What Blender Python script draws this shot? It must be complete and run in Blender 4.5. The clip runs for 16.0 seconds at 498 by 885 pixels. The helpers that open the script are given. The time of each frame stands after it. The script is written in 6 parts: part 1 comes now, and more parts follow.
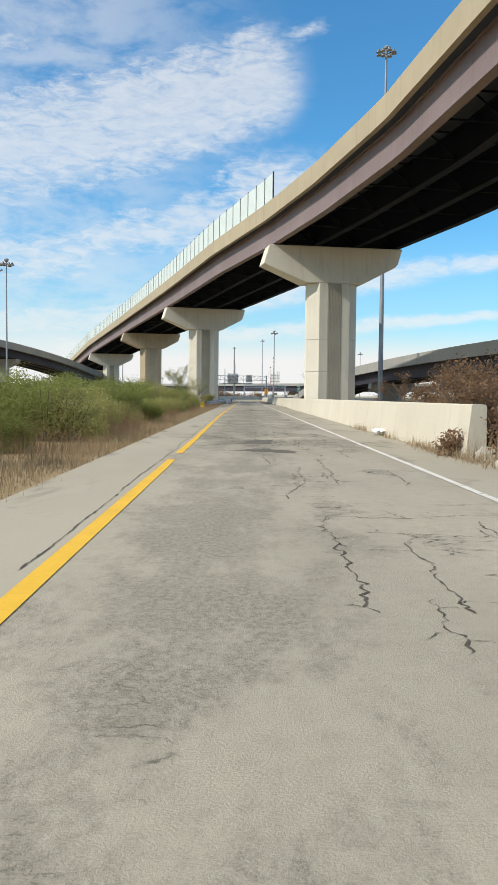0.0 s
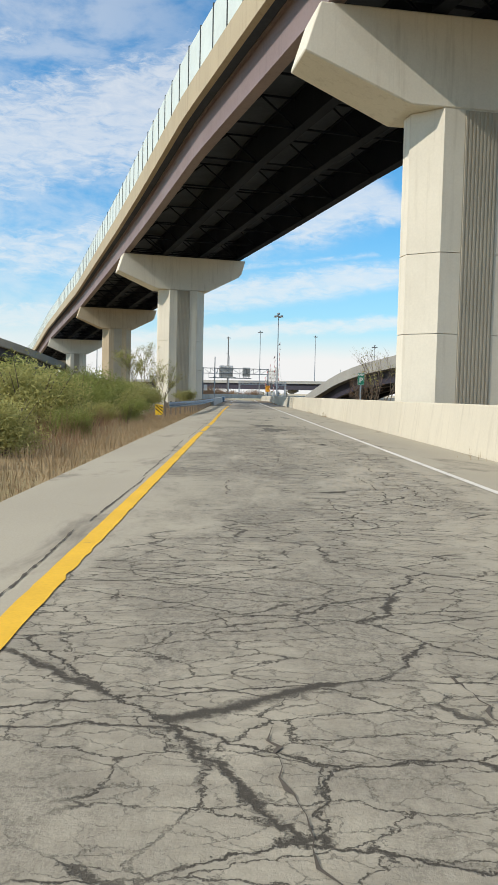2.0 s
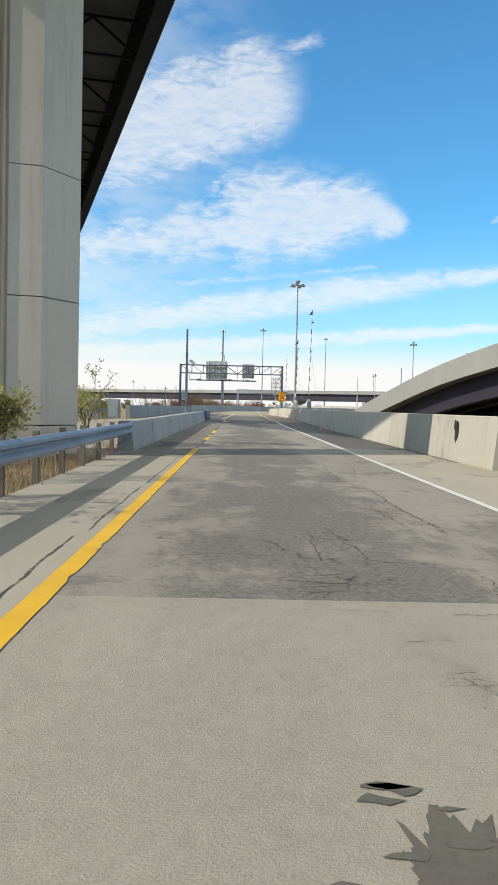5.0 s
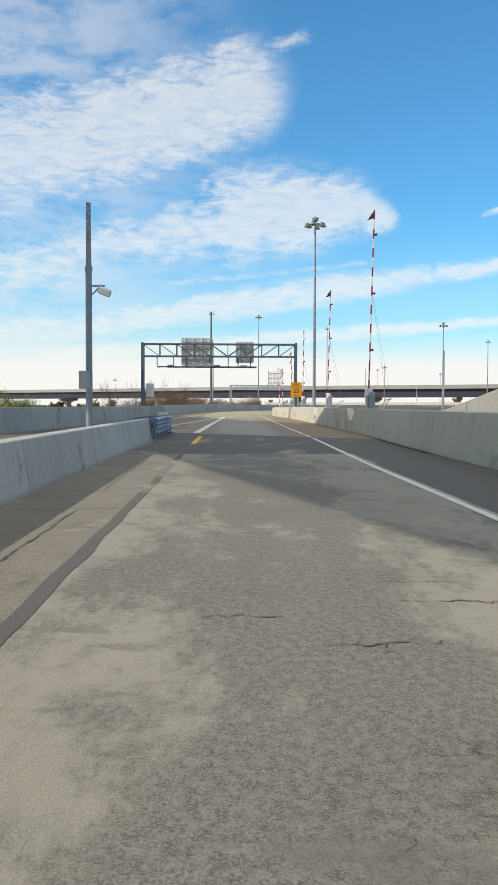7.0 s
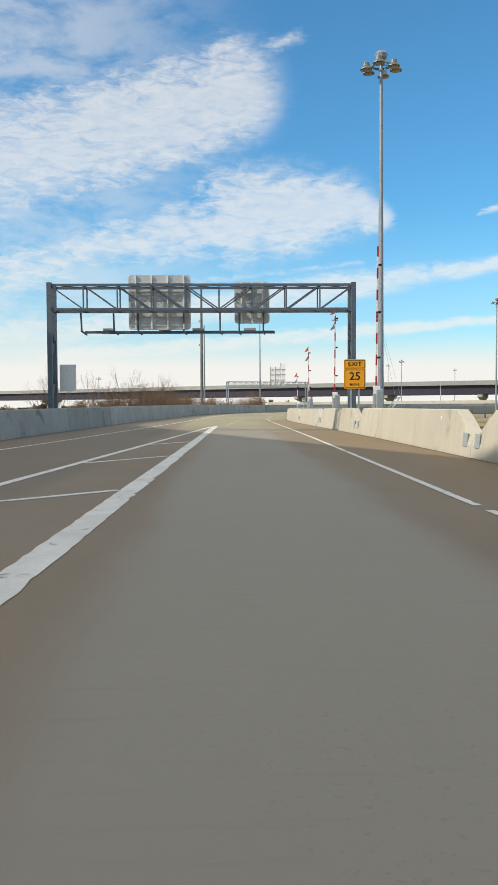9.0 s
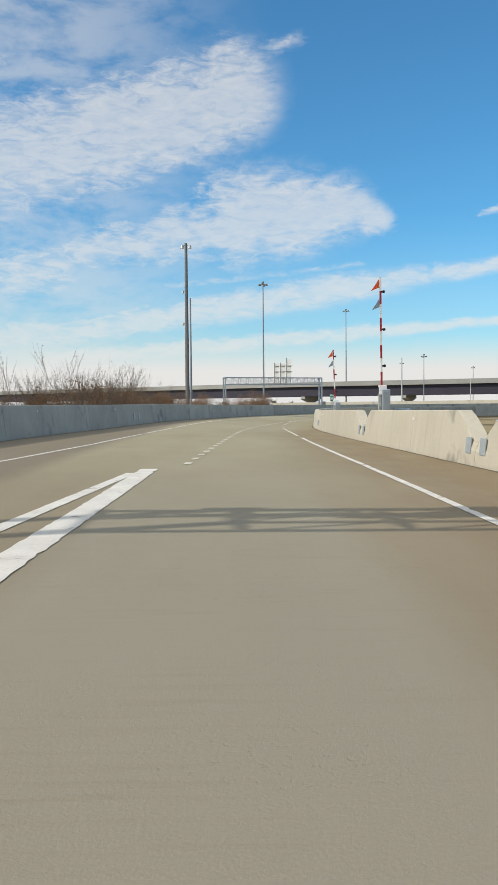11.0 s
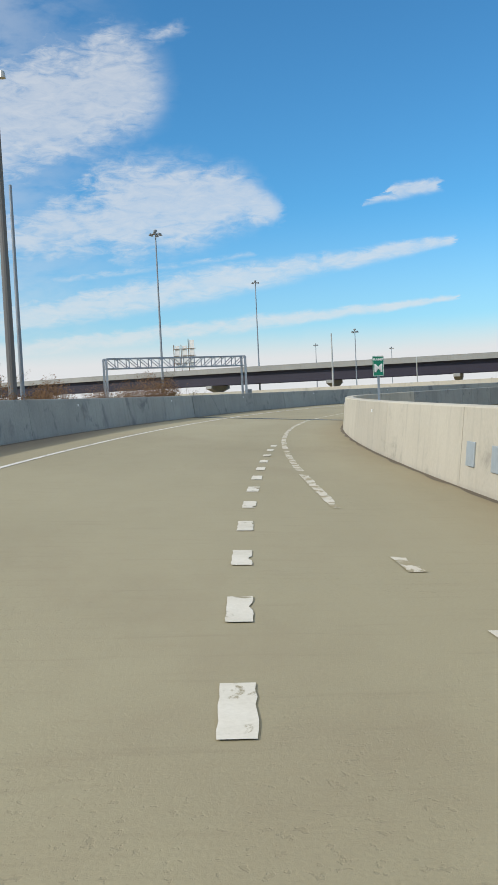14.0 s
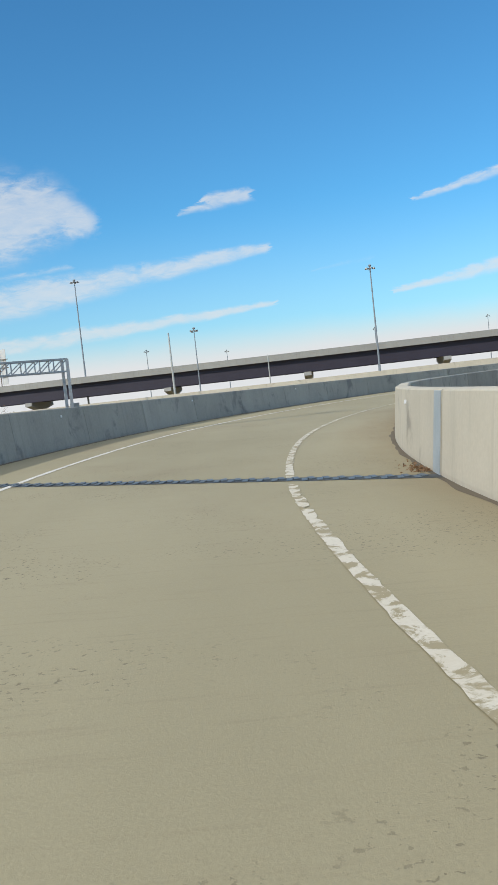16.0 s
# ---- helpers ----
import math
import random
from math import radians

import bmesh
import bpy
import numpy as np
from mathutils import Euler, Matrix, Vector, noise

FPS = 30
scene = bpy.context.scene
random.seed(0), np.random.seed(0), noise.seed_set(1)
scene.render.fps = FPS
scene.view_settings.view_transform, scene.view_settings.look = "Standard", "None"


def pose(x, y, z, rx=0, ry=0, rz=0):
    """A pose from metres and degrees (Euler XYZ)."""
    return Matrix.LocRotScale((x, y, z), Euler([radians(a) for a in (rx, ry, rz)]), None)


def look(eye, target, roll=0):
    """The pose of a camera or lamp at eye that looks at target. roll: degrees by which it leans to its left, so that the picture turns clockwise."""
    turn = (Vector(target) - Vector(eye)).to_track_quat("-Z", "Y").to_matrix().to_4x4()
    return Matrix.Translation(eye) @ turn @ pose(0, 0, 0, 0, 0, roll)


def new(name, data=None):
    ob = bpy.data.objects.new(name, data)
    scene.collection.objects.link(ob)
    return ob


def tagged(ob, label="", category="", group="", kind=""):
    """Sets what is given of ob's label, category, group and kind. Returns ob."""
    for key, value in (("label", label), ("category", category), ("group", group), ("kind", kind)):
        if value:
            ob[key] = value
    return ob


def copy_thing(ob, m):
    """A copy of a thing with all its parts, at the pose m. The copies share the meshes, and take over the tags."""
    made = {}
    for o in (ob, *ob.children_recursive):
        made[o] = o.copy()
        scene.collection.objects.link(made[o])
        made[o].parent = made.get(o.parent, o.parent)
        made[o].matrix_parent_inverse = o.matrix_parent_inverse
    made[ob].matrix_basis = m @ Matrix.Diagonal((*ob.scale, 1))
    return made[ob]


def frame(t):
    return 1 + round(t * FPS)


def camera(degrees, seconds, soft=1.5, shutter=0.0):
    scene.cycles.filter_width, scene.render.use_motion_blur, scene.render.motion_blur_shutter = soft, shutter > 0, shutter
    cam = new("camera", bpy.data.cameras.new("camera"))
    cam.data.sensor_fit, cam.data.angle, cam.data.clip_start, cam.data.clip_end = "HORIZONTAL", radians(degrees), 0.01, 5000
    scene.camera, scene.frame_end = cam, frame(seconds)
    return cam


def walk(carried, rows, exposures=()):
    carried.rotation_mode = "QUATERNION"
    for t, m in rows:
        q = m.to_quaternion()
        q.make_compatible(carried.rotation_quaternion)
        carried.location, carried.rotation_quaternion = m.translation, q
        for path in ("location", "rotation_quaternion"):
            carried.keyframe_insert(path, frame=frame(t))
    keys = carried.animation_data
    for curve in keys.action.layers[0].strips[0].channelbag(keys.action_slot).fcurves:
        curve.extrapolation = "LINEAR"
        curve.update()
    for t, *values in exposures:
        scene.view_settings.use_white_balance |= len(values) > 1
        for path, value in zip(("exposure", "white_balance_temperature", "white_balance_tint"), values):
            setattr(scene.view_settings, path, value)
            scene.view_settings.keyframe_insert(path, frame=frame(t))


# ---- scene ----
cam = camera(32.8, 16.0, soft=1.1)

PATH = [
    (0, (-0.156, -24.898, 1.263), (-0.141, -22.901, 1.155), 0.6),
    (0.5, (-0.124, -13.061, 1.256), (-0.111, -11.064, 1.152), 1.2),
    (1, (-0.313, -1.293, 1.222), (-0.292, 0.704, 1.116), 1.6),
    (1.5, (-0.381, 11.043, 1.244), (-0.352, 13.04, 1.133), 1.8),
    (2, (-0.501, 22.959, 1.239), (-0.47, 24.956, 1.127), 1.4),
    (2.5, (-0.56, 34.817, 1.224), (-0.525, 36.814, 1.117), 1.2),
    (3, (-0.419, 46.319, 1.288), (-0.384, 48.316, 1.185), 1.1),
    (3.5, (-0.47, 57.897, 1.189), (-0.433, 59.895, 1.097), 1.0),
    (4, (-0.397, 69.718, 1.243), (-0.357, 71.715, 1.157), 1.0),
    (4.2, (-0.298, 74.442, 1.232), (-0.258, 76.44, 1.15), 1.3),
    (6.3, (-0.271, 117.669, 1.239), (-0.243, 119.667, 1.151), 1.2),
    (6.5, (-0.227, 121.946, 1.239), (-0.193, 123.944, 1.153), 1.3),
    (7, (0.001, 132.269, 1.283), (0.048, 134.266, 1.195), 0.2),
    (7.5, (-0.165, 142.247, 1.162), (-0.094, 144.243, 1.073), -0.0),
    (8, (0.049, 152.485, 1.203), (0.126, 154.481, 1.114), -0.5),
    (8.5, (0.011, 162.307, 1.292), (0.097, 164.304, 1.209), -0.2),
    (9, (0.205, 171.988, 1.272), (0.257, 173.985, 1.185), -0.3),
    (9.5, (0.494, 181.786, 1.272), (0.539, 183.784, 1.191), 0.1),
    (9.7, (0.373, 185.649, 1.25), (0.43, 187.646, 1.169), 0.0),
    (11.8, (1.42, 221.19, 1.16), (1.453, 223.188, 1.074), -1.2),
    (12, (1.469, 224.674, 1.163), (1.502, 226.672, 1.076), -1.46),
    (12.5, (1.61, 233.388, 1.198), (1.705, 235.383, 1.106), -1.46),
    (13, (1.758, 242.07, 1.188), (1.907, 244.062, 1.09), -2.27),
    (13.5, (2.061, 250.323, 1.199), (2.262, 252.31, 1.089), -2.55),
    (14, (2.596, 258.425, 1.204), (2.883, 260.401, 1.095), -2.61),
    (14.5, (3.314, 265.908, 1.196), (3.655, 267.876, 1.098), -5.01),
    (15, (4.207, 273.026, 1.209), (4.646, 274.974, 1.105), -5.45),
    (15.5, (5.325, 279.835, 1.234), (5.868, 281.757, 1.121), -5.77),
    (16, (6.838, 286.541, 1.25), (7.508, 288.422, 1.134), -6.21),
]
walk(cam, [(t, look(eye, target, roll)) for t, eye, target, roll in PATH], ((0, 0.3, 6500, 10), (2.6, 0.31, 6500, 10), (4.2, 0.42, 6500, 10), (6.3, 0.36, 6600, 10), (8.0, 0.36, 6750, 10), (9.7, 0.22, 6800, 10), (12, 0.08, 6450, 10), (16, 0.07, 6300, 10)))

# ---------------------------------------------------------------- light
SUN_EL, SUN_AZ = 35.5, -111.0          # degrees; azimuth from +y (ahead), positive to the right
world = bpy.data.worlds.new("sky")
scene.world = world
world.use_nodes = True


class Nodes:
    """Short hand for building node trees."""

    def __init__(self, tree):
        self.tree = tree
        tree.nodes.clear()

    def add(self, kind):
        return self.tree.nodes.new(kind)

    def link(self, a, b):
        self.tree.links.new(a, b)

    def put(self, socket, value):
        if isinstance(value, bpy.types.NodeSocket):
            self.tree.links.new(value, socket)
        else:
            socket.default_value = value

    def math(self, op, a, b=0.0, c=0.0, clamp=False):
        n = self.add("ShaderNodeMath")
        n.operation, n.use_clamp = op, clamp
        for k, v in enumerate((a, b, c)):
            self.put(n.inputs[k], v)
        return n.outputs[0]

    def ramp(self, value, lo, hi, a=0.0, b=1.0):
        n = self.add("ShaderNodeMapRange")
        n.interpolation_type = "SMOOTHSTEP"
        for k, v in enumerate((value, lo, hi, a, b)):
            self.put(n.inputs[k], v)
        return n.outputs[0]

    def noise(self, vector, scale, detail=5.0, rough=0.55, distort=0.0):
        n = self.add("ShaderNodeTexNoise")
        self.put(n.inputs["Vector"], vector)
        n.inputs["Scale"].default_value, n.inputs["Detail"].default_value = scale, detail
        n.inputs["Roughness"].default_value, n.inputs["Distortion"].default_value = rough, distort
        return n.outputs[0]

    def scaled(self, vector, sx, sy, sz):
        n = self.add("ShaderNodeMapping")
        self.put(n.inputs["Vector"], vector)
        n.inputs["Scale"].default_value = (sx, sy, sz)
        return n.outputs[0]

    def mix(self, factor, a, b, blend="MIX"):
        n = self.add("ShaderNodeMix")
        n.data_type, n.blend_type = "RGBA", blend
        self.put(n.inputs[0], factor)
        self.put(n.inputs[6], a if isinstance(a, bpy.types.NodeSocket) else (*a, 1))
        self.put(n.inputs[7], b if isinstance(b, bpy.types.NodeSocket) else (*b, 1))
        return n.outputs[2]


def build_sky():
    n = Nodes(world.node_tree)
    sky = n.add("ShaderNodeTexSky")
    sky.sky_type, sky.sun_disc = "NISHITA", False
    sky.sun_elevation, sky.sun_rotation = radians(SUN_EL), radians(SUN_AZ)
    sky.air_density, sky.dust_density, sky.ozone_density = 1.0, 0.5, 2.5
    way = n.add("ShaderNodeTexCoord").outputs["Generated"]
    sep = n.add("ShaderNodeSeparateXYZ")
    n.link(way, sep.inputs[0])
    deg = 180 / math.pi
    az = n.math("MULTIPLY", n.math("ARCTAN2", sep.outputs[0], sep.outputs[1]), deg)
    el = n.math("MULTIPLY", n.math("ARCSINE", sep.outputs[2]), deg)
    both = n.add("ShaderNodeCombineXYZ")
    n.link(az, both.inputs[0]), n.link(el, both.inputs[1])
    # ripples are drawn out along the wind, so the noise is stretched sideways
    flat = both.outputs[0]
    soft = n.noise(n.scaled(flat, 0.45, 1.0, 1.0), 0.42, 8.0, 0.6, 0.25)
    fine = n.noise(n.scaled(flat, 0.42, 1.25, 1.0), 1.5, 8.0, 0.66, 0.5)
    warp = n.math("MULTIPLY_ADD", n.noise(flat, 0.3, 6.0, 0.6), 2.4, -1.2)
    wel = n.math("ADD", warp, el)
    waz = n.math("MULTIPLY_ADD", n.math("MULTIPLY_ADD", fine, 4.0, -2.0), 0.7, az)
    thin_el = n.math("MULTIPLY_ADD", warp, 0.28, el)
    cover = 0.0
    # banks of cloud: start, end (azimuth, elevation), half width at both ends, density, streak or bank
    for a, b, w0, w1, dens, streak in (
            ((-34, 11.0), (-8.0, 17.3), 3.6, 3.3, 0.9, 0), ((-8.0, 17.3), (0.6, 20.0), 3.4, 2.8, 1.05, 0), ((-6.0, 20.8), (4.8, 22.9), 1.6, 0.5, 0.5, 0),
            ((-17, 12.2), (-4.5, 15.2), 1.3, 0.7, 0.6, 0), ((-30, 20.5), (-14.2, 21.4), 2.0, 1.2, 0.6, 0), ((-60, 20), (-24, 25.5), 6.0, 3.0, 0.8, 0),
            ((-10.0, 10.2), (1.0, 12.2), 1.1, 2.3, 0.85, 0), ((1.0, 12.5), (7.8, 12.9), 2.9, 2.0, 1.05, 0), ((7.8, 12.9), (10.2, 12.2), 1.8, 0.9, 1.05, 0),
            ((-44, 7.5), (-11.0, 9.0), 4.0, 1.8, 0.75, 0), ((-44, 3.0), (-11, 5.0), 1.2, 0.9, 0.9, 1),
            ((-11.0, 4.9), (6.5, 7.7), 0.95, 1.1, 0.9, 1), ((6.5, 7.7), (22.3, 9.5), 1.0, 0.3, 0.9, 1), ((-4, 8.1), (9, 9.4), 0.35, 0.2, 0.45, 1),
            ((-12, 3.3), (9, 4.9), 0.6, 0.52, 0.9, 1), ((9, 4.9), (22.4, 5.8), 0.5, 0.18, 0.9, 1),
            ((16.2, 12.1), (19.0, 12.5), 0.12, 0.35, 0.7, 1), ((18.8, 12.7), (21.2, 12.9), 0.5, 0.42, 0.95, 1),
            ((30, 5.7), (44, 7.2), 0.15, 0.7, 0.8, 1), ((32.0, 11.3), (46, 13.5), 0.15, 0.6, 0.8, 1), ((25, 7.6), (29, 8.0), 0.1, 0.2, 0.3, 1)):
        dx, dy = b[0] - a[0], b[1] - a[1]
        q = dx * dx + dy * dy
        px, py = n.math("SUBTRACT", waz, a[0]), n.math("SUBTRACT", thin_el if streak else wel, a[1])
        t = n.math("DIVIDE", n.math("MULTIPLY_ADD", px, dx, n.math("MULTIPLY", py, dy)), q, clamp=True)
        ex = n.math("MULTIPLY_ADD", t, -dx, px)
        ey = n.math("MULTIPLY_ADD", t, -dy, py)
        d = n.math("SQRT", n.math("MULTIPLY_ADD", ex, ex, n.math("MULTIPLY", ey, ey)))
        d = n.math("DIVIDE", d, n.math("MULTIPLY_ADD", t, w1 - w0, w0))
        cover = n.math("MAXIMUM", cover, n.ramp(d, 1.8 if streak else 1.9, 0.0, 0.0, dens))
    # the noise eats into the rims and thins the bodies
    body = n.math("MULTIPLY_ADD", soft, 0.8, n.math("MULTIPLY_ADD", fine, 1.3, -1.05))
    torn = n.math("ADD", cover, n.math("MULTIPLY", body, n.ramp(cover, 0.0, 0.6)))
    cover = n.math("MULTIPLY", n.ramp(torn, 0.08, 0.95), n.math("MULTIPLY_ADD", fine, 0.55, 0.33))
    thin = n.math("MULTIPLY", n.ramp(az, 4.0, -12.0, 0.0, 0.42), n.ramp(soft, 0.30, 0.62))
    cover = n.math("MAXIMUM", cover, thin)
    # unseen bright cloud overhead, added to fill and whiten the shade
    fill_veil = n.math("MULTIPLY", n.ramp(n.noise(n.scaled(flat, 0.5, 1.0, 1.0), 0.11, 6.0, 0.6), 0.25, 0.55, 0.3, 0.95), n.ramp(el, 27.0, 38.0))
    cover = n.math("MAXIMUM", cover, fill_veil)
    haze = n.math("ADD", n.ramp(n.math("ABSOLUTE", n.math("MULTIPLY_ADD", warp, 0.25, el)), 5.0, 1.8, 0.0, 0.8), n.ramp(n.math("ABSOLUTE", el), 13.0, 1.0, 0.0, 0.30))
    cover = n.math("SUBTRACT", 1.0, n.math("MULTIPLY", n.math("SUBTRACT", 1.0, cover), n.math("SUBTRACT", 1.0, haze)))
    blue = n.add("ShaderNodeBackground")
    n.link(n.mix(1.0, sky.outputs[0], (0.455, 1.0, 1.22), "MULTIPLY"), blue.inputs[0])
    blue.inputs[1].default_value = SKY
    white = n.add("ShaderNodeBackground")
    white.inputs[0].default_value = (0.91, 0.915, 0.905, 1)
    # the added overhead cloud is also brightened, for stronger fill
    n.link(n.ramp(el, 26.0, 55.0, CLOUD, CLOUD * 1.3), white.inputs[1])
    both = n.add("ShaderNodeMixShader")
    n.link(cover, both.inputs[0]), n.link(blue.outputs[0], both.inputs[1]), n.link(white.outputs[0], both.inputs[2])
    n.link(both.outputs[0], n.add("ShaderNodeOutputWorld").inputs[0])


SKY, CLOUD = 0.115, 0.80
build_sky()
sun = new("sun", bpy.data.lights.new("sun", "SUN"))
sun.data.energy, sun.data.angle, sun.data.color = 3.1, radians(0.55), (1.0, 0.93, 0.82)
_a, _e = radians(SUN_AZ), radians(SUN_EL)
sun.matrix_world = look((0, 0, 60), (-math.sin(_a) * math.cos(_e), -math.cos(_a) * math.cos(_e), 60 - math.sin(_e)))

# ---------------------------------------------------------------- materials


def material(name, base, other=None, rough=0.75, metal=0.0, grain=30.0, patch=0.6, amount=0.5, bump=0.0, streak=None,
             stretch=(1, 1, 1), each=0.0, spec=0.4, coat=0.0, stain=None, stain_scale=0.35, stain_at=(0.55, 0.75), run=0.75):
    """A surface with fine grain and broad patches between two tones; streak: colour of runs down its faces."""
    m = bpy.data.materials.new(name)
    m.use_nodes = True
    n = Nodes(m.node_tree)
    where = n.scaled(n.add("ShaderNodeTexCoord").outputs["Object"], *stretch)
    other = other or tuple(c * 0.75 for c in base)
    fine, broad = n.noise(where, grain, 6.0, 0.65), n.noise(where, patch, 5.0, 0.6)
    blend = n.math("MULTIPLY_ADD", fine, 0.55, n.math("MULTIPLY", broad, 0.75))
    col = n.mix(n.ramp(blend, 0.65 - amount * 0.5, 0.65 + amount * 0.5), base, other)
    if stain:
        col = n.mix(n.ramp(n.noise(where, stain_scale, 7.0, 0.65, 0.6), *stain_at), col, stain)
    if streak:
        runs = n.noise(n.scaled(where, 2.2, 2.2, 0.12), 1.6, 5.0, 0.65)
        col = n.mix(n.ramp(runs, 0.5, 0.78, 0.0, run), col, streak)
    if each:
        rnd = n.add("ShaderNodeObjectInfo").outputs["Random"]
        col = n.mix(1.0, col, n.mix(rnd, (1 - each,) * 3, (1 + each * 0.4,) * 3), "MULTIPLY")
    b = n.add("ShaderNodeBsdfPrincipled")
    n.put(b.inputs["Base Color"], col)
    n.put(b.inputs["Roughness"], n.math("MULTIPLY_ADD", broad, 0.24, rough - 0.12, clamp=True))
    b.inputs["Metallic"].default_value = metal
    b.inputs["Specular IOR Level"].default_value = spec
    b.inputs["Coat Weight"].default_value = coat
    b.inputs["Coat Roughness"].default_value = 0.04
    if bump:
        u = n.add("ShaderNodeBump")
        u.inputs["Strength"].default_value, u.inputs["Distance"].default_value = bump, 0.008
        n.put(u.inputs["Height"], fine)
        n.link(u.outputs[0], b.inputs["Normal"])
    n.link(b.outputs[0], n.add("ShaderNodeOutputMaterial").inputs[0])
    return m


def leafy(name, base, other):
    """Thin leaves: diffuse with light showing through."""
    m = bpy.data.materials.new(name)
    m.use_nodes = True
    n = Nodes(m.node_tree)
    where = n.add("ShaderNodeTexCoord").outputs["Object"]
    blend = n.math("MULTIPLY_ADD", n.noise(where, 6.0, 3.0), 0.6, n.math("MULTIPLY", n.noise(where, 0.7, 4.0), 0.6))
    rnd = n.add("ShaderNodeNewGeometry").outputs["Random Per Island"]
    col = n.mix(n.math("MULTIPLY_ADD", rnd, 0.5, n.math("MULTIPLY_ADD", blend, 0.9, -0.3), clamp=True), base, other)
    d, t = n.add("ShaderNodeBsdfDiffuse"), n.add("ShaderNodeBsdfTranslucent")
    n.link(col, d.inputs[0]), n.link(col, t.inputs[0])
    x = n.add("ShaderNodeMixShader")
    x.inputs[0].default_value = 0.4
    n.link(d.outputs[0], x.inputs[1]), n.link(t.outputs[0], x.inputs[2])
    n.link(x.outputs[0], n.add("ShaderNodeOutputMaterial").inputs[0])
    return m


def worn_asphalt(name, path, film_at, net, bare=(0.105, 0.095, 0.08), strength=0.8, pale=(0.395, 0.36, 0.285), edge=0.07):
    """Old asphalt: coarse stone, bleached film, ravelled wheel path at x = path, cracked between the two y of net."""
    m = bpy.data.materials.new(name)
    m.use_nodes = True
    n = Nodes(m.node_tree)
    where = n.add("ShaderNodeTexCoord").outputs["Object"]
    sep = n.add("ShaderNodeSeparateXYZ")
    n.link(where, sep.inputs[0])
    x, y = sep.outputs[0], sep.outputs[1]
    grain = n.noise(where, 70.0, 4.0, 0.7)
    stone = n.noise(where, 75.0, 3.0, 0.8)
    broad = n.noise(n.scaled(where, 1, 0.3, 1), 0.35, 5.0, 0.6)
    col = n.mix(n.ramp(n.math("MULTIPLY_ADD", grain, 0.5, n.math("MULTIPLY", broad, 0.8)), 0.4, 0.95), pale, tuple(c * 0.69 for c in pale))
    mottle = n.noise(n.scaled(where, 1.0, 0.8, 1.0), 7.0, 6.0, 0.75)
    col = n.mix(n.ramp(mottle, 0.42, 0.68, 0.0, 0.24), col, tuple(c * 0.55 for c in pale))
    # bare stone where the surface has ravelled, most of all along the wheel path
    wear = n.noise(n.scaled(where, 1.0, 0.42, 1.0), 0.8, 9.0, 0.76, 0.15)
    lane_wear = n.ramp(n.math("ABSOLUTE", n.math("SUBTRACT", x, path)), 1.9, 0.2, -0.05, 0.11)
    wear = n.math("ADD", wear, lane_wear)
    ravel = n.math("MULTIPLY", n.ramp(wear, film_at - edge * 0.5, film_at + edge), n.ramp(stone, 0.36, 0.58, 0.35, 1.0))
    ravel = n.math("MULTIPLY", ravel, n.ramp(y, net[1] + 8, net[1] - 6, 0.3, 1.0))
    speck = n.ramp(n.noise(n.scaled(where, 1.0, 0.7, 1.0), 21.0, 5.0, 0.8), 0.38, 0.64)
    gritty = n.mix(speck, tuple(c * 0.62 for c in bare), tuple(c * 1.75 for c in bare))
    col = n.mix(n.math("MULTIPLY", ravel, strength), col, gritty)
    film = n.ramp(n.noise(n.scaled(where, 1.0, 1.6, 1.0), 0.9, 8.0, 0.74, 0.1), film_at + 0.06, film_at + 0.12)
    col = n.mix(n.math("MULTIPLY", film, strength * 0.6), col, tuple(c * 1.35 for c in bare))
    # hair cracks round irregular cells where the surface has given way
    bend = n.add("ShaderNodeVectorMath")
    bend.operation = "MULTIPLY_ADD"
    tex = n.add("ShaderNodeTexNoise")
    n.link(where, tex.inputs["Vector"])
    tex.inputs["Scale"].default_value, tex.inputs["Detail"].default_value, tex.inputs["Roughness"].default_value = 3.0, 7.0, 0.72
    n.link(tex.outputs["Color"], bend.inputs[0])
    bend.inputs[1].default_value = (0.42, 0.42, 0.0)
    n.link(n.scaled(where, 1.0, 1.7, 0.0), bend.inputs[2])
    total = None
    for scale, thin, weight in ((0.8, 0.013, 1.0), (1.9, 0.016, 0.9), (4.6, 0.02, 0.55)):
        v = n.add("ShaderNodeTexVoronoi")
        v.feature = "DISTANCE_TO_EDGE"
        n.link(bend.outputs[0], v.inputs["Vector"])
        v.inputs["Scale"].default_value = scale
        line = n.math("MULTIPLY", n.ramp(v.outputs["Distance"], thin, thin * 0.2), weight)
        total = line if total is None else n.math("MAXIMUM", total, line)
    held = n.math("MULTIPLY", n.ramp(y, net[0] - 6, net[0] + 4), n.ramp(y, net[1] + 6, net[1] - 4))
    held = n.math("MULTIPLY", held, n.ramp(n.math("ABSOLUTE", n.math("SUBTRACT", x, 0.55)), 2.9, 1.5))
    zone = n.ramp(n.math("MULTIPLY_ADD", held, 0.16, n.noise(n.scaled(where, 1.0, 0.5, 1.0), 0.5, 6.0, 0.65)), 0.57, 0.66)
    crack = n.math("MULTIPLY", total, zone)
    worn = n.math("MULTIPLY", zone, n.ramp(n.noise(n.scaled(where, 0.8, 1.5, 1.0), 2.2, 7.0, 0.7), 0.38, 0.66))
    col = n.mix(n.math("MULTIPLY", worn, 0.5), col, (0.18, 0.162, 0.13))
    col = n.mix(n.math("MULTIPLY", crack, 0.95), col, (0.045, 0.039, 0.031))
    b = n.add("ShaderNodeBsdfPrincipled")
    n.link(col, b.inputs["Base Color"])
    b.inputs["Roughness"].default_value, b.inputs["Specular IOR Level"].default_value = 0.9, 0.3
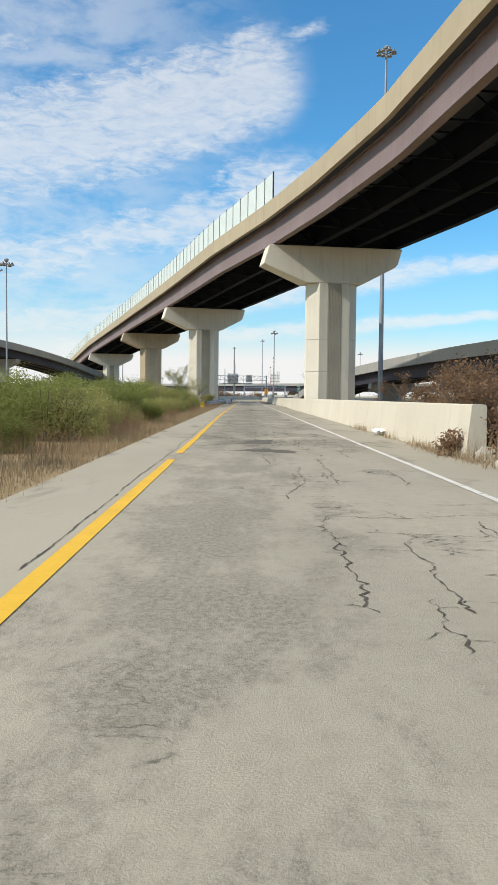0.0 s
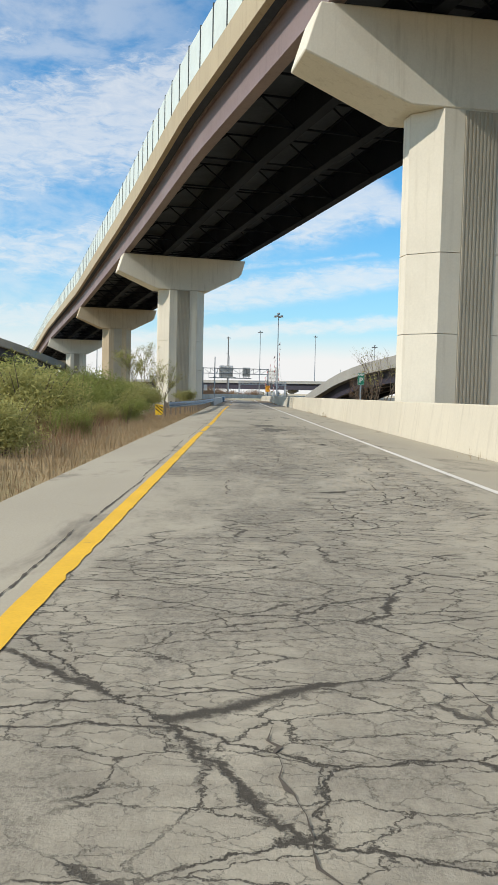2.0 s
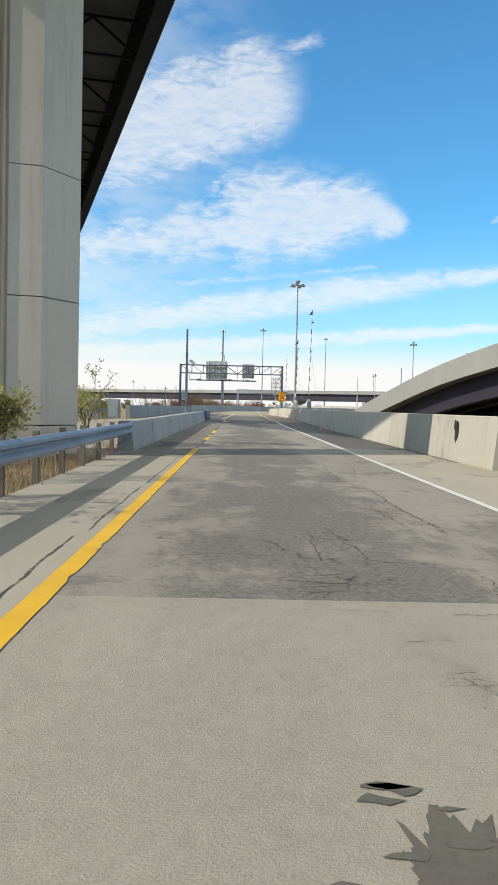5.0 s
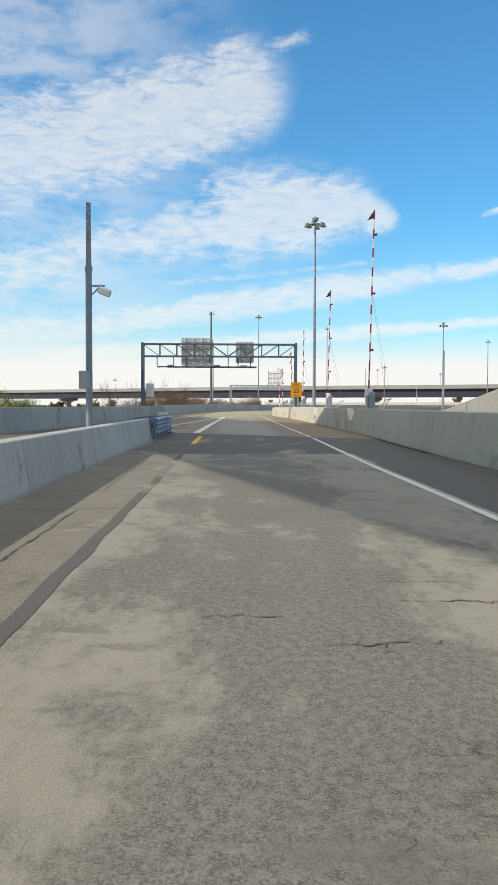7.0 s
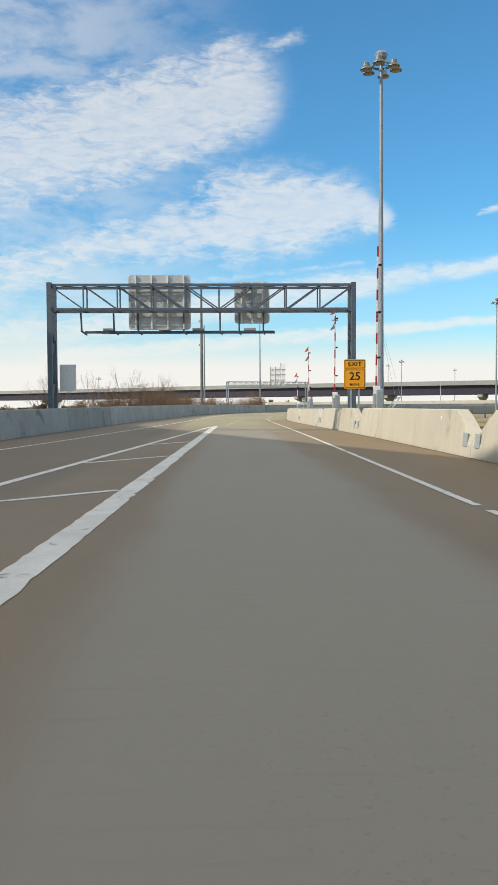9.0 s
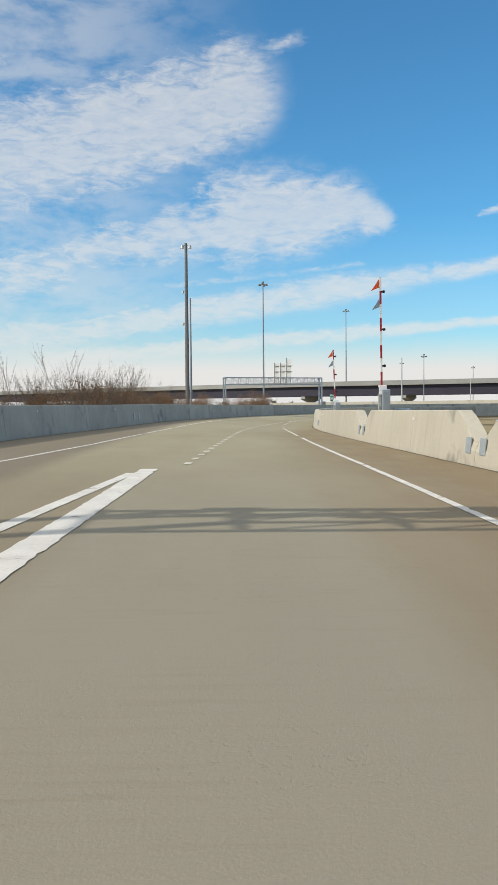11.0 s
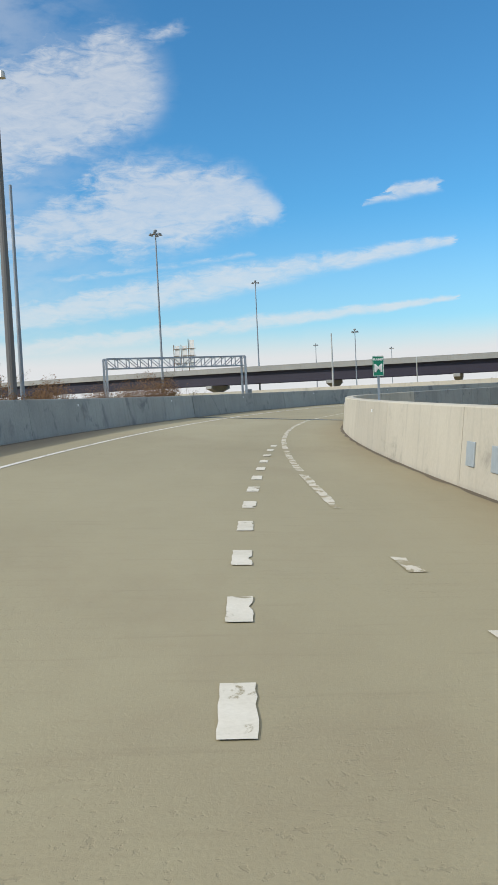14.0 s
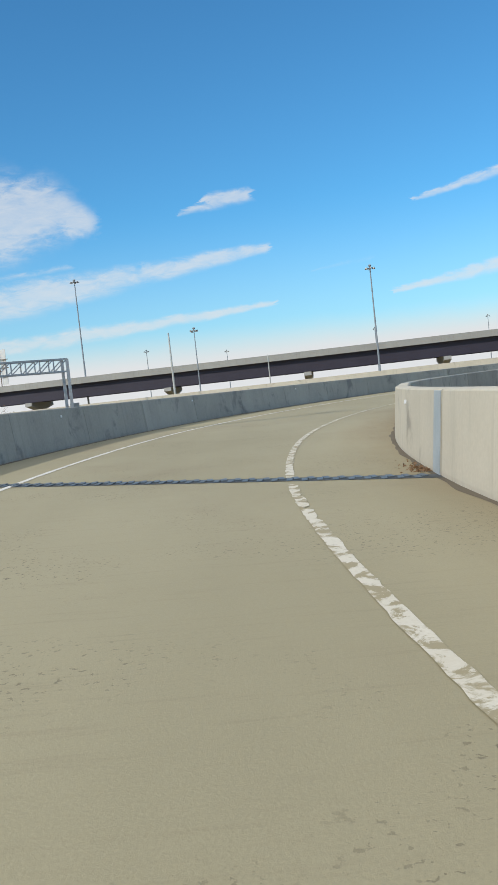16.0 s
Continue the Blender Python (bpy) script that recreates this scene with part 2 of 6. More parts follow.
    u = n.add("ShaderNodeBump")
    u.inputs["Strength"].default_value, u.inputs["Distance"].default_value = 0.7, 0.008
    n.put(u.inputs["Height"], n.math("ADD", n.math("MULTIPLY_ADD", stone, 0.6, grain), n.math("MULTIPLY", crack, -1.5)))
    n.link(u.outputs[0], b.inputs["Normal"])
    n.link(b.outputs[0], n.add("ShaderNodeOutputMaterial").inputs[0])
    return m


def worn_deck():
    """Tan dusty deck; browner towards the ground, with shadow in the colour; rust-brown along its outer shoulder, with
    a greyer polished travelled strip.
    """
    m = bpy.data.materials.new("bridge_deck")
    m.use_nodes = True
    n = Nodes(m.node_tree)
    where = n.add("ShaderNodeTexCoord").outputs["Object"]
    ways = []
    for name in ("across", "along"):
        a = n.add("ShaderNodeAttribute")
        a.attribute_name = name
        ways.append(a.outputs["Fac"])
    x, y = ways
    lane_way = n.add("ShaderNodeCombineXYZ")
    n.link(x, lane_way.inputs[0]), n.link(y, lane_way.inputs[1])
    flow = lane_way.outputs[0]
    grain = n.noise(where, 60.0, 6.0, 0.72)
    broad = n.noise(n.scaled(flow, 1, 0.35, 1), 0.16, 6.0, 0.62)
    tone = n.ramp(n.math("MULTIPLY_ADD", grain, 0.45, n.math("MULTIPLY", broad, 0.85)), 0.42, 0.92)
    tan = n.mix(tone, (0.33, 0.294, 0.188), (0.258, 0.23, 0.146))
    smear = n.ramp(n.noise(n.scaled(flow, 0.5, 0.35, 1), 0.5, 8.0, 0.68, 0.4), 0.5, 0.76)
    tan = n.mix(n.math("MULTIPLY", smear, 0.45), tan, (0.225, 0.18, 0.115))
    # browner, darker tones that paint in the flyover's shadow on this stretch
    brown = n.mix(tone, (0.23, 0.178, 0.122), (0.178, 0.137, 0.093))
    shift = n.math("MULTIPLY_ADD", n.noise(n.scaled(flow, 1, 0.12, 1), 0.7, 7.0, 0.68), 1.1, -0.55)
    wx = n.math("ADD", x, shift)
    track = n.ramp(n.math("ABSOLUTE", n.math("SUBTRACT", wx, 0.75)), 1.75, 1.05)
    brown = n.mix(n.math("MULTIPLY", track, 0.8), brown, (0.262, 0.242, 0.2))
    col = n.mix(n.ramp(n.math("MULTIPLY_ADD", shift, 8.0, y), 200.0, 236.0), brown, tan)
    # rust washed out along the outer shoulder
    rust = n.math("MULTIPLY", n.ramp(n.math("ADD", n.math("MULTIPLY_ADD", shift, 1.6, x), n.ramp(y, 240.0, 268.0, 0.0, -1.9)), 2.2, 4.4), n.ramp(y, 300.0, 235.0, 0.6, 0.85))
    rust = n.math("MULTIPLY", rust, n.ramp(n.noise(n.scaled(flow, 1, 0.4, 1), 0.9, 8.0, 0.7), 0.28, 0.62, 0.45, 1.0))
    col = n.mix(rust, col, (0.21, 0.15, 0.08))
    # fine transverse marks and small pop-outs
    comb = n.ramp(n.noise(n.scaled(flow, 0.8, 9.0, 1), 1.2, 6.0, 0.7), 0.52, 0.72, 0.0, 0.3)
    col = n.mix(comb, col, (0.2, 0.165, 0.105))
    pit = n.math("MULTIPLY", n.ramp(n.noise(where, 24.0, 3.0, 0.6), 0.60, 0.66), n.ramp(n.noise(n.scaled(flow, 1, 0.7, 1), 0.55, 5.0, 0.6), 0.48, 0.62, 0.0, 0.75))
    col = n.mix(n.math("MULTIPLY", pit, n.ramp(y, 268.0, 300.0, 0.2, 1.0)), col, (0.1, 0.08, 0.05))
    # dirt along the inner shoulder, darkened by the barrier's shadow painted in with it
    shade_dirt = n.math("MULTIPLY", n.ramp(n.math("MULTIPLY_ADD", shift, 0.7, x), -2.25, -3.1, 0.0, 0.7), n.ramp(y, 305.0, 285.0))
    col = n.mix(shade_dirt, col, (0.15, 0.12, 0.085))
    b = n.add("ShaderNodeBsdfPrincipled")
    n.link(col, b.inputs["Base Color"])
    n.put(b.inputs["Roughness"], n.math("MULTIPLY_ADD", broad, 0.3, 0.62))
    b.inputs["Specular IOR Level"].default_value = 0.35
    u = n.add("ShaderNodeBump")
    u.inputs["Strength"].default_value, u.inputs["Distance"].default_value = 0.4, 0.005
    n.put(u.inputs["Height"], n.math("MULTIPLY_ADD", pit, -1.0, grain))
    n.link(u.outputs[0], b.inputs["Normal"])
    n.link(b.outputs[0], n.add("ShaderNodeOutputMaterial").inputs[0])
    return m


M = dict(
    old_asphalt=worn_asphalt("old_asphalt", -0.35, 0.56, (-3.0, 57.0), (0.165, 0.150, 0.122), 0.75, edge=0.1),
    ravelled_edge=worn_asphalt("ravelled_edge", -2.1, 0.47, (300.0, 310.0)),
    ravelled=worn_asphalt("ravelled_asphalt", 0.45, 0.50, (300.0, 310.0), (0.108, 0.101, 0.088), 0.92, (0.32, 0.296, 0.243), 0.1),
    shoulder=material("shoulder_asphalt", (0.385, 0.35, 0.275), (0.30, 0.272, 0.213), 0.9, grain=50, patch=0.3, amount=0.7, bump=0.3, stretch=(1, 0.4, 1), stain=(0.185, 0.165, 0.13), stain_scale=0.8, stain_at=(0.54, 0.7)),
    dark_asphalt=material("dark_asphalt", (0.078, 0.075, 0.069), (0.115, 0.108, 0.097), 0.88, grain=60, patch=0.5, amount=0.8, bump=0.35, stretch=(1, 0.4, 1), stain=(0.27, 0.235, 0.185), stain_scale=0.35, stain_at=(0.55, 0.68)),
    deck_tan=worn_deck(),
    gutter=material("deck_gutter", (0.15, 0.12, 0.08), (0.095, 0.078, 0.055), 0.85, grain=40, patch=0.4, amount=0.8, bump=0.2),
    crack=material("crack", (0.06, 0.05, 0.04), (0.10, 0.085, 0.068), 0.95, grain=40),
    seal=material("sealed_patch", (0.082, 0.075, 0.061), (0.155, 0.141, 0.113), 0.92, grain=24, patch=3.0, amount=0.9, bump=0.4),
    yellow=material("yellow_paint", (0.75, 0.445, 0.02), (0.61, 0.36, 0.025), 0.7, grain=40, patch=1.3, amount=0.5, bump=0.1, stain=(0.30, 0.21, 0.09), stain_scale=2.6, stain_at=(0.64, 0.74)),
    worn_white=material("worn_white_paint", (0.60, 0.57, 0.49), (0.50, 0.46, 0.37), 0.75, grain=40, patch=2.2, amount=0.7, bump=0.1, stain=(0.29, 0.25, 0.155), stain_scale=4.5, stain_at=(0.47, 0.55)),
    dash_white=material("dash_paint", (0.66, 0.63, 0.55), (0.5, 0.47, 0.39), 0.75, grain=40, patch=2.2, amount=0.7, bump=0.1, stain=(0.27, 0.235, 0.15), stain_scale=5.0, stain_at=(0.56, 0.64)),
    white=material("white_paint", (0.72, 0.70, 0.65), (0.52, 0.50, 0.46), 0.7, grain=40, patch=1.3, amount=0.6, bump=0.1, stain=(0.27, 0.245, 0.2), stain_scale=2.8, stain_at=(0.58, 0.68)),
    concrete=material("pier_concrete", (0.71, 0.655, 0.54), (0.61, 0.56, 0.46), 0.85, grain=12, patch=0.3, amount=0.6, bump=0.12, streak=(0.50, 0.445, 0.35)),
    ribbed=material("ribbed_concrete", (0.45, 0.405, 0.32), (0.36, 0.325, 0.26), 0.9, grain=18, patch=0.4, amount=0.6, bump=0.2, streak=(0.31, 0.28, 0.225)),
    stained=material("rust_stained_concrete", (0.50, 0.41, 0.285), (0.40, 0.32, 0.215), 0.88, grain=12, patch=0.4, amount=0.7, bump=0.12, streak=(0.28, 0.21, 0.135)),
    fascia=material("fascia_concrete", (0.42, 0.35, 0.235), (0.34, 0.285, 0.195), 0.88, grain=14, patch=0.3, amount=0.6, bump=0.12, streak=(0.27, 0.22, 0.15)),
    barrier=material("barrier_concrete", (0.62, 0.56, 0.44), (0.53, 0.475, 0.375), 0.85, grain=16, patch=0.35, amount=0.6, bump=0.12, streak=(0.45, 0.395, 0.31), each=0.1),
    barrier_worn=material("worn_barrier_concrete", (0.53, 0.49, 0.40), (0.43, 0.395, 0.32), 0.87, grain=16, patch=0.4, amount=0.7, bump=0.15, streak=(0.37, 0.34, 0.28), each=0.12, stain=(0.27, 0.25, 0.21), stain_scale=0.5, stain_at=(0.55, 0.72)),
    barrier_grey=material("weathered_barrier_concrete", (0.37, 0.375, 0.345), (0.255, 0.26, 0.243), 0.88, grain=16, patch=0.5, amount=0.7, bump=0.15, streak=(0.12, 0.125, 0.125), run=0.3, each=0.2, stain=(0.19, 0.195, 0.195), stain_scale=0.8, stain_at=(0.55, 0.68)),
    barrier_mid=material("blue_grey_barrier_concrete", (0.49, 0.50, 0.47), (0.37, 0.38, 0.365), 0.88, grain=16, patch=0.5, amount=0.7, bump=0.15, streak=(0.13, 0.135, 0.135), run=0.35, each=0.15, stain=(0.24, 0.245, 0.24), stain_scale=0.8, stain_at=(0.58, 0.7)),
    pole_grey=material("weathered_pole", (0.185, 0.18, 0.172), (0.125, 0.122, 0.118), 0.75, grain=20, patch=0.8, amount=0.6, stretch=(3, 3, 0.2)),
    far_concrete=material("far_concrete", (0.335, 0.33, 0.305), (0.265, 0.262, 0.245), 0.9, grain=6, patch=0.2, amount=0.6, streak=(0.24, 0.225, 0.195)),
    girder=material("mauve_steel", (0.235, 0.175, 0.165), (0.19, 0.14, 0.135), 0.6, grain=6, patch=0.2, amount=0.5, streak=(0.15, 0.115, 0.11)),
    # near-black navy: the gloom under the flyover is put into this steel's colour
    girder_shaded=material("shaded_steel", (0.010, 0.014, 0.024), (0.007, 0.010, 0.017), 0.75, spec=0.12, grain=6, patch=0.3, amount=0.5),
    # dark blue-grey because the shade beneath the deck is part of this colour
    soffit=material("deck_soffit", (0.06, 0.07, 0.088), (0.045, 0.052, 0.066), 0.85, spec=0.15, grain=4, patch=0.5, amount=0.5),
    far_girder=material("violet_steel", (0.036, 0.031, 0.048), (0.027, 0.023, 0.036), 0.6, grain=3, patch=0.1, amount=0.5),
    panel=material("fence_panel", (0.62, 0.68, 0.64), (0.52, 0.58, 0.55), 0.5, grain=8, patch=0.5, amount=0.5),
    post=material("dark_post", (0.05, 0.055, 0.055), (0.035, 0.04, 0.04), 0.6),
    galv=material("galvanised_steel", (0.42, 0.46, 0.50), (0.30, 0.33, 0.37), 0.5, metal=0.55, grain=20, patch=1.5, amount=0.6),
    rail=material("blue_grey_guardrail", (0.30, 0.37, 0.46), (0.21, 0.26, 0.33), 0.5, metal=0.4, grain=20, patch=1.2, amount=0.6),
    truss=material("gantry_steel", (0.125, 0.155, 0.185), (0.09, 0.112, 0.135), 0.55, metal=0.3, grain=20, patch=1.0, amount=0.5),
    panel_back=material("sign_back", (0.56, 0.56, 0.55), (0.46, 0.46, 0.455), 0.5, metal=0.1, grain=8, patch=1.2, amount=0.5),
    sheet=material("sign_back_aluminium", (0.82, 0.82, 0.80), (0.70, 0.70, 0.68), 0.55, metal=0.0, grain=8, patch=1.0, amount=0.5),
    mast=material("mast_steel", (0.30, 0.33, 0.36), (0.22, 0.245, 0.27), 0.55, metal=0.4, grain=10, patch=0.7, amount=0.5),
    wood=material("pole_wood", (0.20, 0.165, 0.13), (0.14, 0.115, 0.09), 0.9, grain=20, patch=0.8, amount=0.6, stretch=(3, 3, 0.2)),
    dirt=material("roadside_soil", (0.34, 0.255, 0.14), (0.22, 0.17, 0.085), 0.95, grain=8, patch=0.25, amount=0.8, bump=0.3, stain=(0.17, 0.17, 0.07), stain_scale=0.12, stain_at=(0.5, 0.7)),
    dry=material("dry_grass", (0.40, 0.30, 0.175), (0.235, 0.165, 0.095), 0.9, grain=3, patch=0.5, amount=0.8),
    weed=leafy("dead_weed", (0.34, 0.215, 0.13), (0.21, 0.135, 0.085)),
    leaf=leafy("willow_leaf", (0.33, 0.35, 0.115), (0.14, 0.17, 0.05)),
    leaf_pale=leafy("pale_leaf", (0.47, 0.44, 0.18), (0.26, 0.27, 0.095)),
    leaf_brown=leafy("brown_leaf", (0.30, 0.19, 0.115), (0.19, 0.115, 0.065)),
    twig=material("twig_bark", (0.17, 0.125, 0.09), (0.10, 0.075, 0.055), 0.9, grain=20, patch=2, amount=0.6),
    red=material("red_stripe", (0.38, 0.022, 0.028), (0.30, 0.022, 0.028), 0.5, grain=10),
    stripe=material("white_stripe", (0.75, 0.75, 0.73), (0.65, 0.65, 0.63), 0.5, grain=10),
    orange=material("orange_flag", (0.85, 0.13, 0.03), (0.70, 0.10, 0.03), 0.7, grain=10),
    grey_flag=material("grey_flag", (0.30, 0.36, 0.42), (0.22, 0.26, 0.31), 0.8, grain=10),
    marker_yellow=material("marker_yellow", (0.90, 0.58, 0.015), (0.82, 0.52, 0.015), 0.45, grain=6, patch=1),
    amber=material("amber_sign_face", (0.85, 0.36, 0.01), (0.78, 0.32, 0.01), 0.45, grain=6, patch=1),
    green=material("green_sign_face", (0.012, 0.20, 0.12), (0.01, 0.16, 0.10), 0.45, grain=6, patch=1),
    plate=material("plate_steel", (0.37, 0.41, 0.43), (0.29, 0.33, 0.35), 0.6, metal=0.1, grain=14, patch=2.0, amount=0.7),
    black=material("black_paint", (0.012, 0.012, 0.012), (0.018, 0.018, 0.018), 0.5),
    lamp_white=material("lamp_housing", (0.55, 0.55, 0.52), (0.40, 0.40, 0.38), 0.4, metal=0.3, grain=10),
    lamp_bell=material("lamp_bell_metal", (0.20, 0.20, 0.19), (0.12, 0.12, 0.118), 0.4, metal=0.5, grain=10),
    glass=material("lamp_glass", (0.25, 0.25, 0.24), (0.18, 0.18, 0.17), 0.15, grain=10),
    cabinet=material("cabinet_grey", (0.34, 0.36, 0.37), (0.26, 0.28, 0.29), 0.5, metal=0.2, grain=8),
    litter=material("white_litter", (0.75, 0.76, 0.76), (0.6, 0.61, 0.62), 0.6, grain=8),
    far_tree=leafy("far_foliage", (0.15, 0.16, 0.075), (0.19, 0.15, 0.085)),
    far_white=material("far_roof", (0.7, 0.7, 0.68), (0.6, 0.6, 0.58), 0.7, grain=1),
)

# ---------------------------------------------------------------- mesh tools


def box(bm, x0, x1, y0, y1, z0, z1, m=None):
    v = [bm.verts.new((x, y, z)) for z in (z0, z1) for y in (y0, y1) for x in (x0, x1)]
    if m is not None:
        for p in v:
            p.co = m @ p.co
    for f in ((0, 2, 3, 1), (4, 5, 7, 6), (0, 1, 5, 4), (2, 6, 7, 3), (0, 4, 6, 2), (1, 3, 7, 5)):
        bm.faces.new([v[i] for i in f])


def rod(bm, a, b, r0, r1=None, n=8, caps=True):
    a, b = Vector(a), Vector(b)
    r1 = r0 if r1 is None else r1
    d = (b - a).normalized()
    u = d.orthogonal().normalized()
    w = d.cross(u)
    rings = []
    for c, r in ((a, r0), (b, r1)):
        rings.append([bm.verts.new(c + (u * math.cos(6.2832 * k / n) + w * math.sin(6.2832 * k / n)) * r) for k in range(n)])
    for k in range(n):
        bm.faces.new((rings[0][k], rings[0][(k + 1) % n], rings[1][(k + 1) % n], rings[1][k]))
    if caps:
        bm.faces.new(rings[0][::-1]), bm.faces.new(rings[1])


def bar(bm, a, b, w, h, up=(0, 0, 1)):
    """A square bar from a to b."""
    a, b = Vector(a), Vector(b)
    d = (b - a).normalized()
    s = d.cross(Vector(up))
    s = s.normalized() if s.length > 1e-4 else Vector((1, 0, 0))
    t = s.cross(d)
    v = [bm.verts.new(c + s * (i * w / 2) + t * (j * h / 2)) for c in (a, b) for i, j in ((-1, -1), (1, -1), (1, 1), (-1, 1))]
    for f in ((3, 2, 1, 0), (4, 5, 6, 7), (0, 1, 5, 4), (1, 2, 6, 5), (2, 3, 7, 6), (3, 0, 4, 7)):
        bm.faces.new([v[i] for i in f])


def turned(bm, profile, n=14, at=(0, 0, 0), closed=True):
    """A surface turned round the z axis from (radius, z) pairs."""
    rings = [[bm.verts.new((at[0] + r * math.cos(6.2832 * k / n), at[1] + r * math.sin(6.2832 * k / n), at[2] + z)) for k in range(n)] for r, z in profile]
    for p, q in zip(rings, rings[1:]):
        for k in range(n):
            bm.faces.new((p[k], p[(k + 1) % n], q[(k + 1) % n], q[k]))
    if closed:
        bm.faces.new(rings[0][::-1]), bm.faces.new(rings[-1])


def prism(bm, outline, z0, z1, m=None):
    """A flat outline (x, y) pulled up from z0 to z1."""
    low = [bm.verts.new((x, y, z0)) for x, y in outline]
    top = [bm.verts.new((x, y, z1)) for x, y in outline]
    if m is not None:
        for p in low + top:
            p.co = m @ p.co
    k = len(outline)
    for i in range(k):
        bm.faces.new((low[i], low[(i + 1) % k], top[(i + 1) % k], top[i]))
    bm.faces.new(low[::-1]), bm.faces.new(top)


def finish(ob, bm, mat, bevel=0.0):
    bmesh.ops.recalc_face_normals(bm, faces=bm.faces)
    if bevel:
        bmesh.ops.bevel(bm, geom=list(bm.edges), offset=bevel, segments=1, affect="EDGES", clamp_overlap=True)
    me = bpy.data.meshes.new(ob)
    bm.to_mesh(me)
    bm.free()
    me.materials.append(mat)
    return me


def part(name, bm, mat, parent, label="", bevel=0.0):
    ob = new(name, finish(name, bm, mat, bevel))
    ob.parent = parent
    return tagged(ob, label)


def piece(name, me, parent, m=None):
    ob = new(name, me)
    ob.parent = parent
    if m is not None:
        ob.matrix_local = m
    return ob


def thing(name, label, category, group="", kind="", at=None):
    ob = new(name)
    ob.empty_display_size = 0.3
    if at is not None:
        ob.matrix_basis = at
    return tagged(ob, label, category, group, kind)


def solid(name, bm, mat, label, category, group="", kind="", bevel=0.0):
    return tagged(new(name, finish(name, bm, mat, bevel)), label, category, group, kind)


# ---------------------------------------------------------------- the line of the ramp
STEP = 1.0
S0 = -120.0
_cx, _cy, _th = [0.0], [S0], [0.0]
while S0 + STEP * (len(_cx) - 1) < 420:
    s = S0 + STEP * (len(_cx) - 1)
    k = float(np.interp(s + STEP, (226, 241, 256, 271, 286, 301, 316, 331), (0, 0.00175, 0.00328, 0.00514, 0.00744, 0.0123, 0.01444, 0.0151)))
    t = _th[-1] + k * STEP
    _cx.append(_cx[-1] + math.sin(t) * STEP), _cy.append(_cy[-1] + math.cos(t) * STEP), _th.append(t)
_cs = np.arange(len(_cx)) * STEP + S0


def on(s, o, z=0.0):
    """The place s metres along the ramp and o to its right, z above its banked surface."""
    x, y, t = (float(np.interp(s, _cs, c)) for c in (_cx, _cy, _th))
    bank = float(np.interp(s, (205, 220, 235, 250, 265, 300), (0, 0.0088, 0.0211, 0.0319, 0.0526, 0.0406)))
    fall = 0.0015 * max(0.0, s - 230)
    return Vector((x + math.cos(t) * o, y - math.sin(t) * o, z - bank * o + fall))


def heading(s):
    return float(np.interp(s, _cs, _th))


def lane(*rows):
    """An offset that varies along the ramp: pairs of s, offset."""
    ss, oo = zip(*rows)
    return lambda s: float(np.interp(s, ss, oo))


RIGHT_LINE = lane((-120, 3.03), (150, 3.05), (166, 3.3), (183, 3.35), (226, 3.8), (242, 3.87), (250, 3.8), (258, 3.62), (266, 3.45), (282, 3.43), (298, 3.5), (306, 3.64), (316, 3.77))
RIGHT_WALL = lane((-120, 4.3), (0, 4.6), (63, 4.95), (89, 5.2), (138, 5.15), (148, 5.35), (159, 5.55), (168, 5.9), (188, 6.0), (232, 5.99), (240, 5.87), (248, 5.73), (264, 5.57), (280, 5.44), (290, 5.36), (297, 5.42), (304, 5.7), (312, 6.1))
YELLOW = lane((-120, -1.54), (0, -1.56), (28, -1.68), (48, -1.64), (60, -1.55), (90, -1.54), (136, -1.25), (170, -1.15))
LEFT_EDGE = lane((-120, -2.95), (70, -3.1), (110, -3.3))
LEFT_LINE = lane((150, -9.0), (178, -7.4), (195, -6.7), (222, -4.2), (234, -3.15), (242, -2.71), (250, -2.32), (258, -2.1), (266, -1.88), (274, -1.75), (282, -1.44), (290, -1.15), (298, -1.0), (306, -1.03), (316, -1.2))
LEFT_WALL = lane((100, -17), (150, -10.8), (177, -9.2), (196, -8.4), (206, -8.3), (235, -6.3), (248, -5.2), (260, -4.5), (270, -4.05), (278, -3.75), (288, -3.45), (298, -3.1), (304, -3.05), (325, -3.2))
NEAR_WALL = lane((90, -3.0), (170, -2.8))


def strip(bm, s0, s1, left, right, z, step=2.0, thick=0.0):
    """A ribbon of the ramp's surface between two offsets."""
    left = left if callable(left) else (lambda s, v=left: v)
    right = right if callable(right) else (lambda s, v=right: v)
    k = max(1, int(math.ceil((s1 - s0) / step)))
    across, along = bm.verts.layers.float.new("across"), bm.verts.layers.float.new("along")
    rows = []
    for i in range(k + 1):
        s = s0 + (s1 - s0) * i / k
        a, b = on(s, left(s), z), on(s, right(s), z)
        row = [bm.verts.new(a), bm.verts.new(b)]
        if thick:
            row += [bm.verts.new(b - Vector((0, 0, thick))), bm.verts.new(a - Vector((0, 0, thick)))]
        for v, o in zip(row, (left(s), right(s), right(s), left(s))):
            v[across], v[along] = o, s
        rows.append(row)
    m = len(rows[0])
    for p, q in zip(rows, rows[1:]):
        for j in range(m if thick else 1):
            bm.faces.new((p[j], p[(j + 1) % m], q[(j + 1) % m], q[j]))
    if thick:
        bm.faces.new(rows[0]), bm.faces.new(rows[-1][::-1])


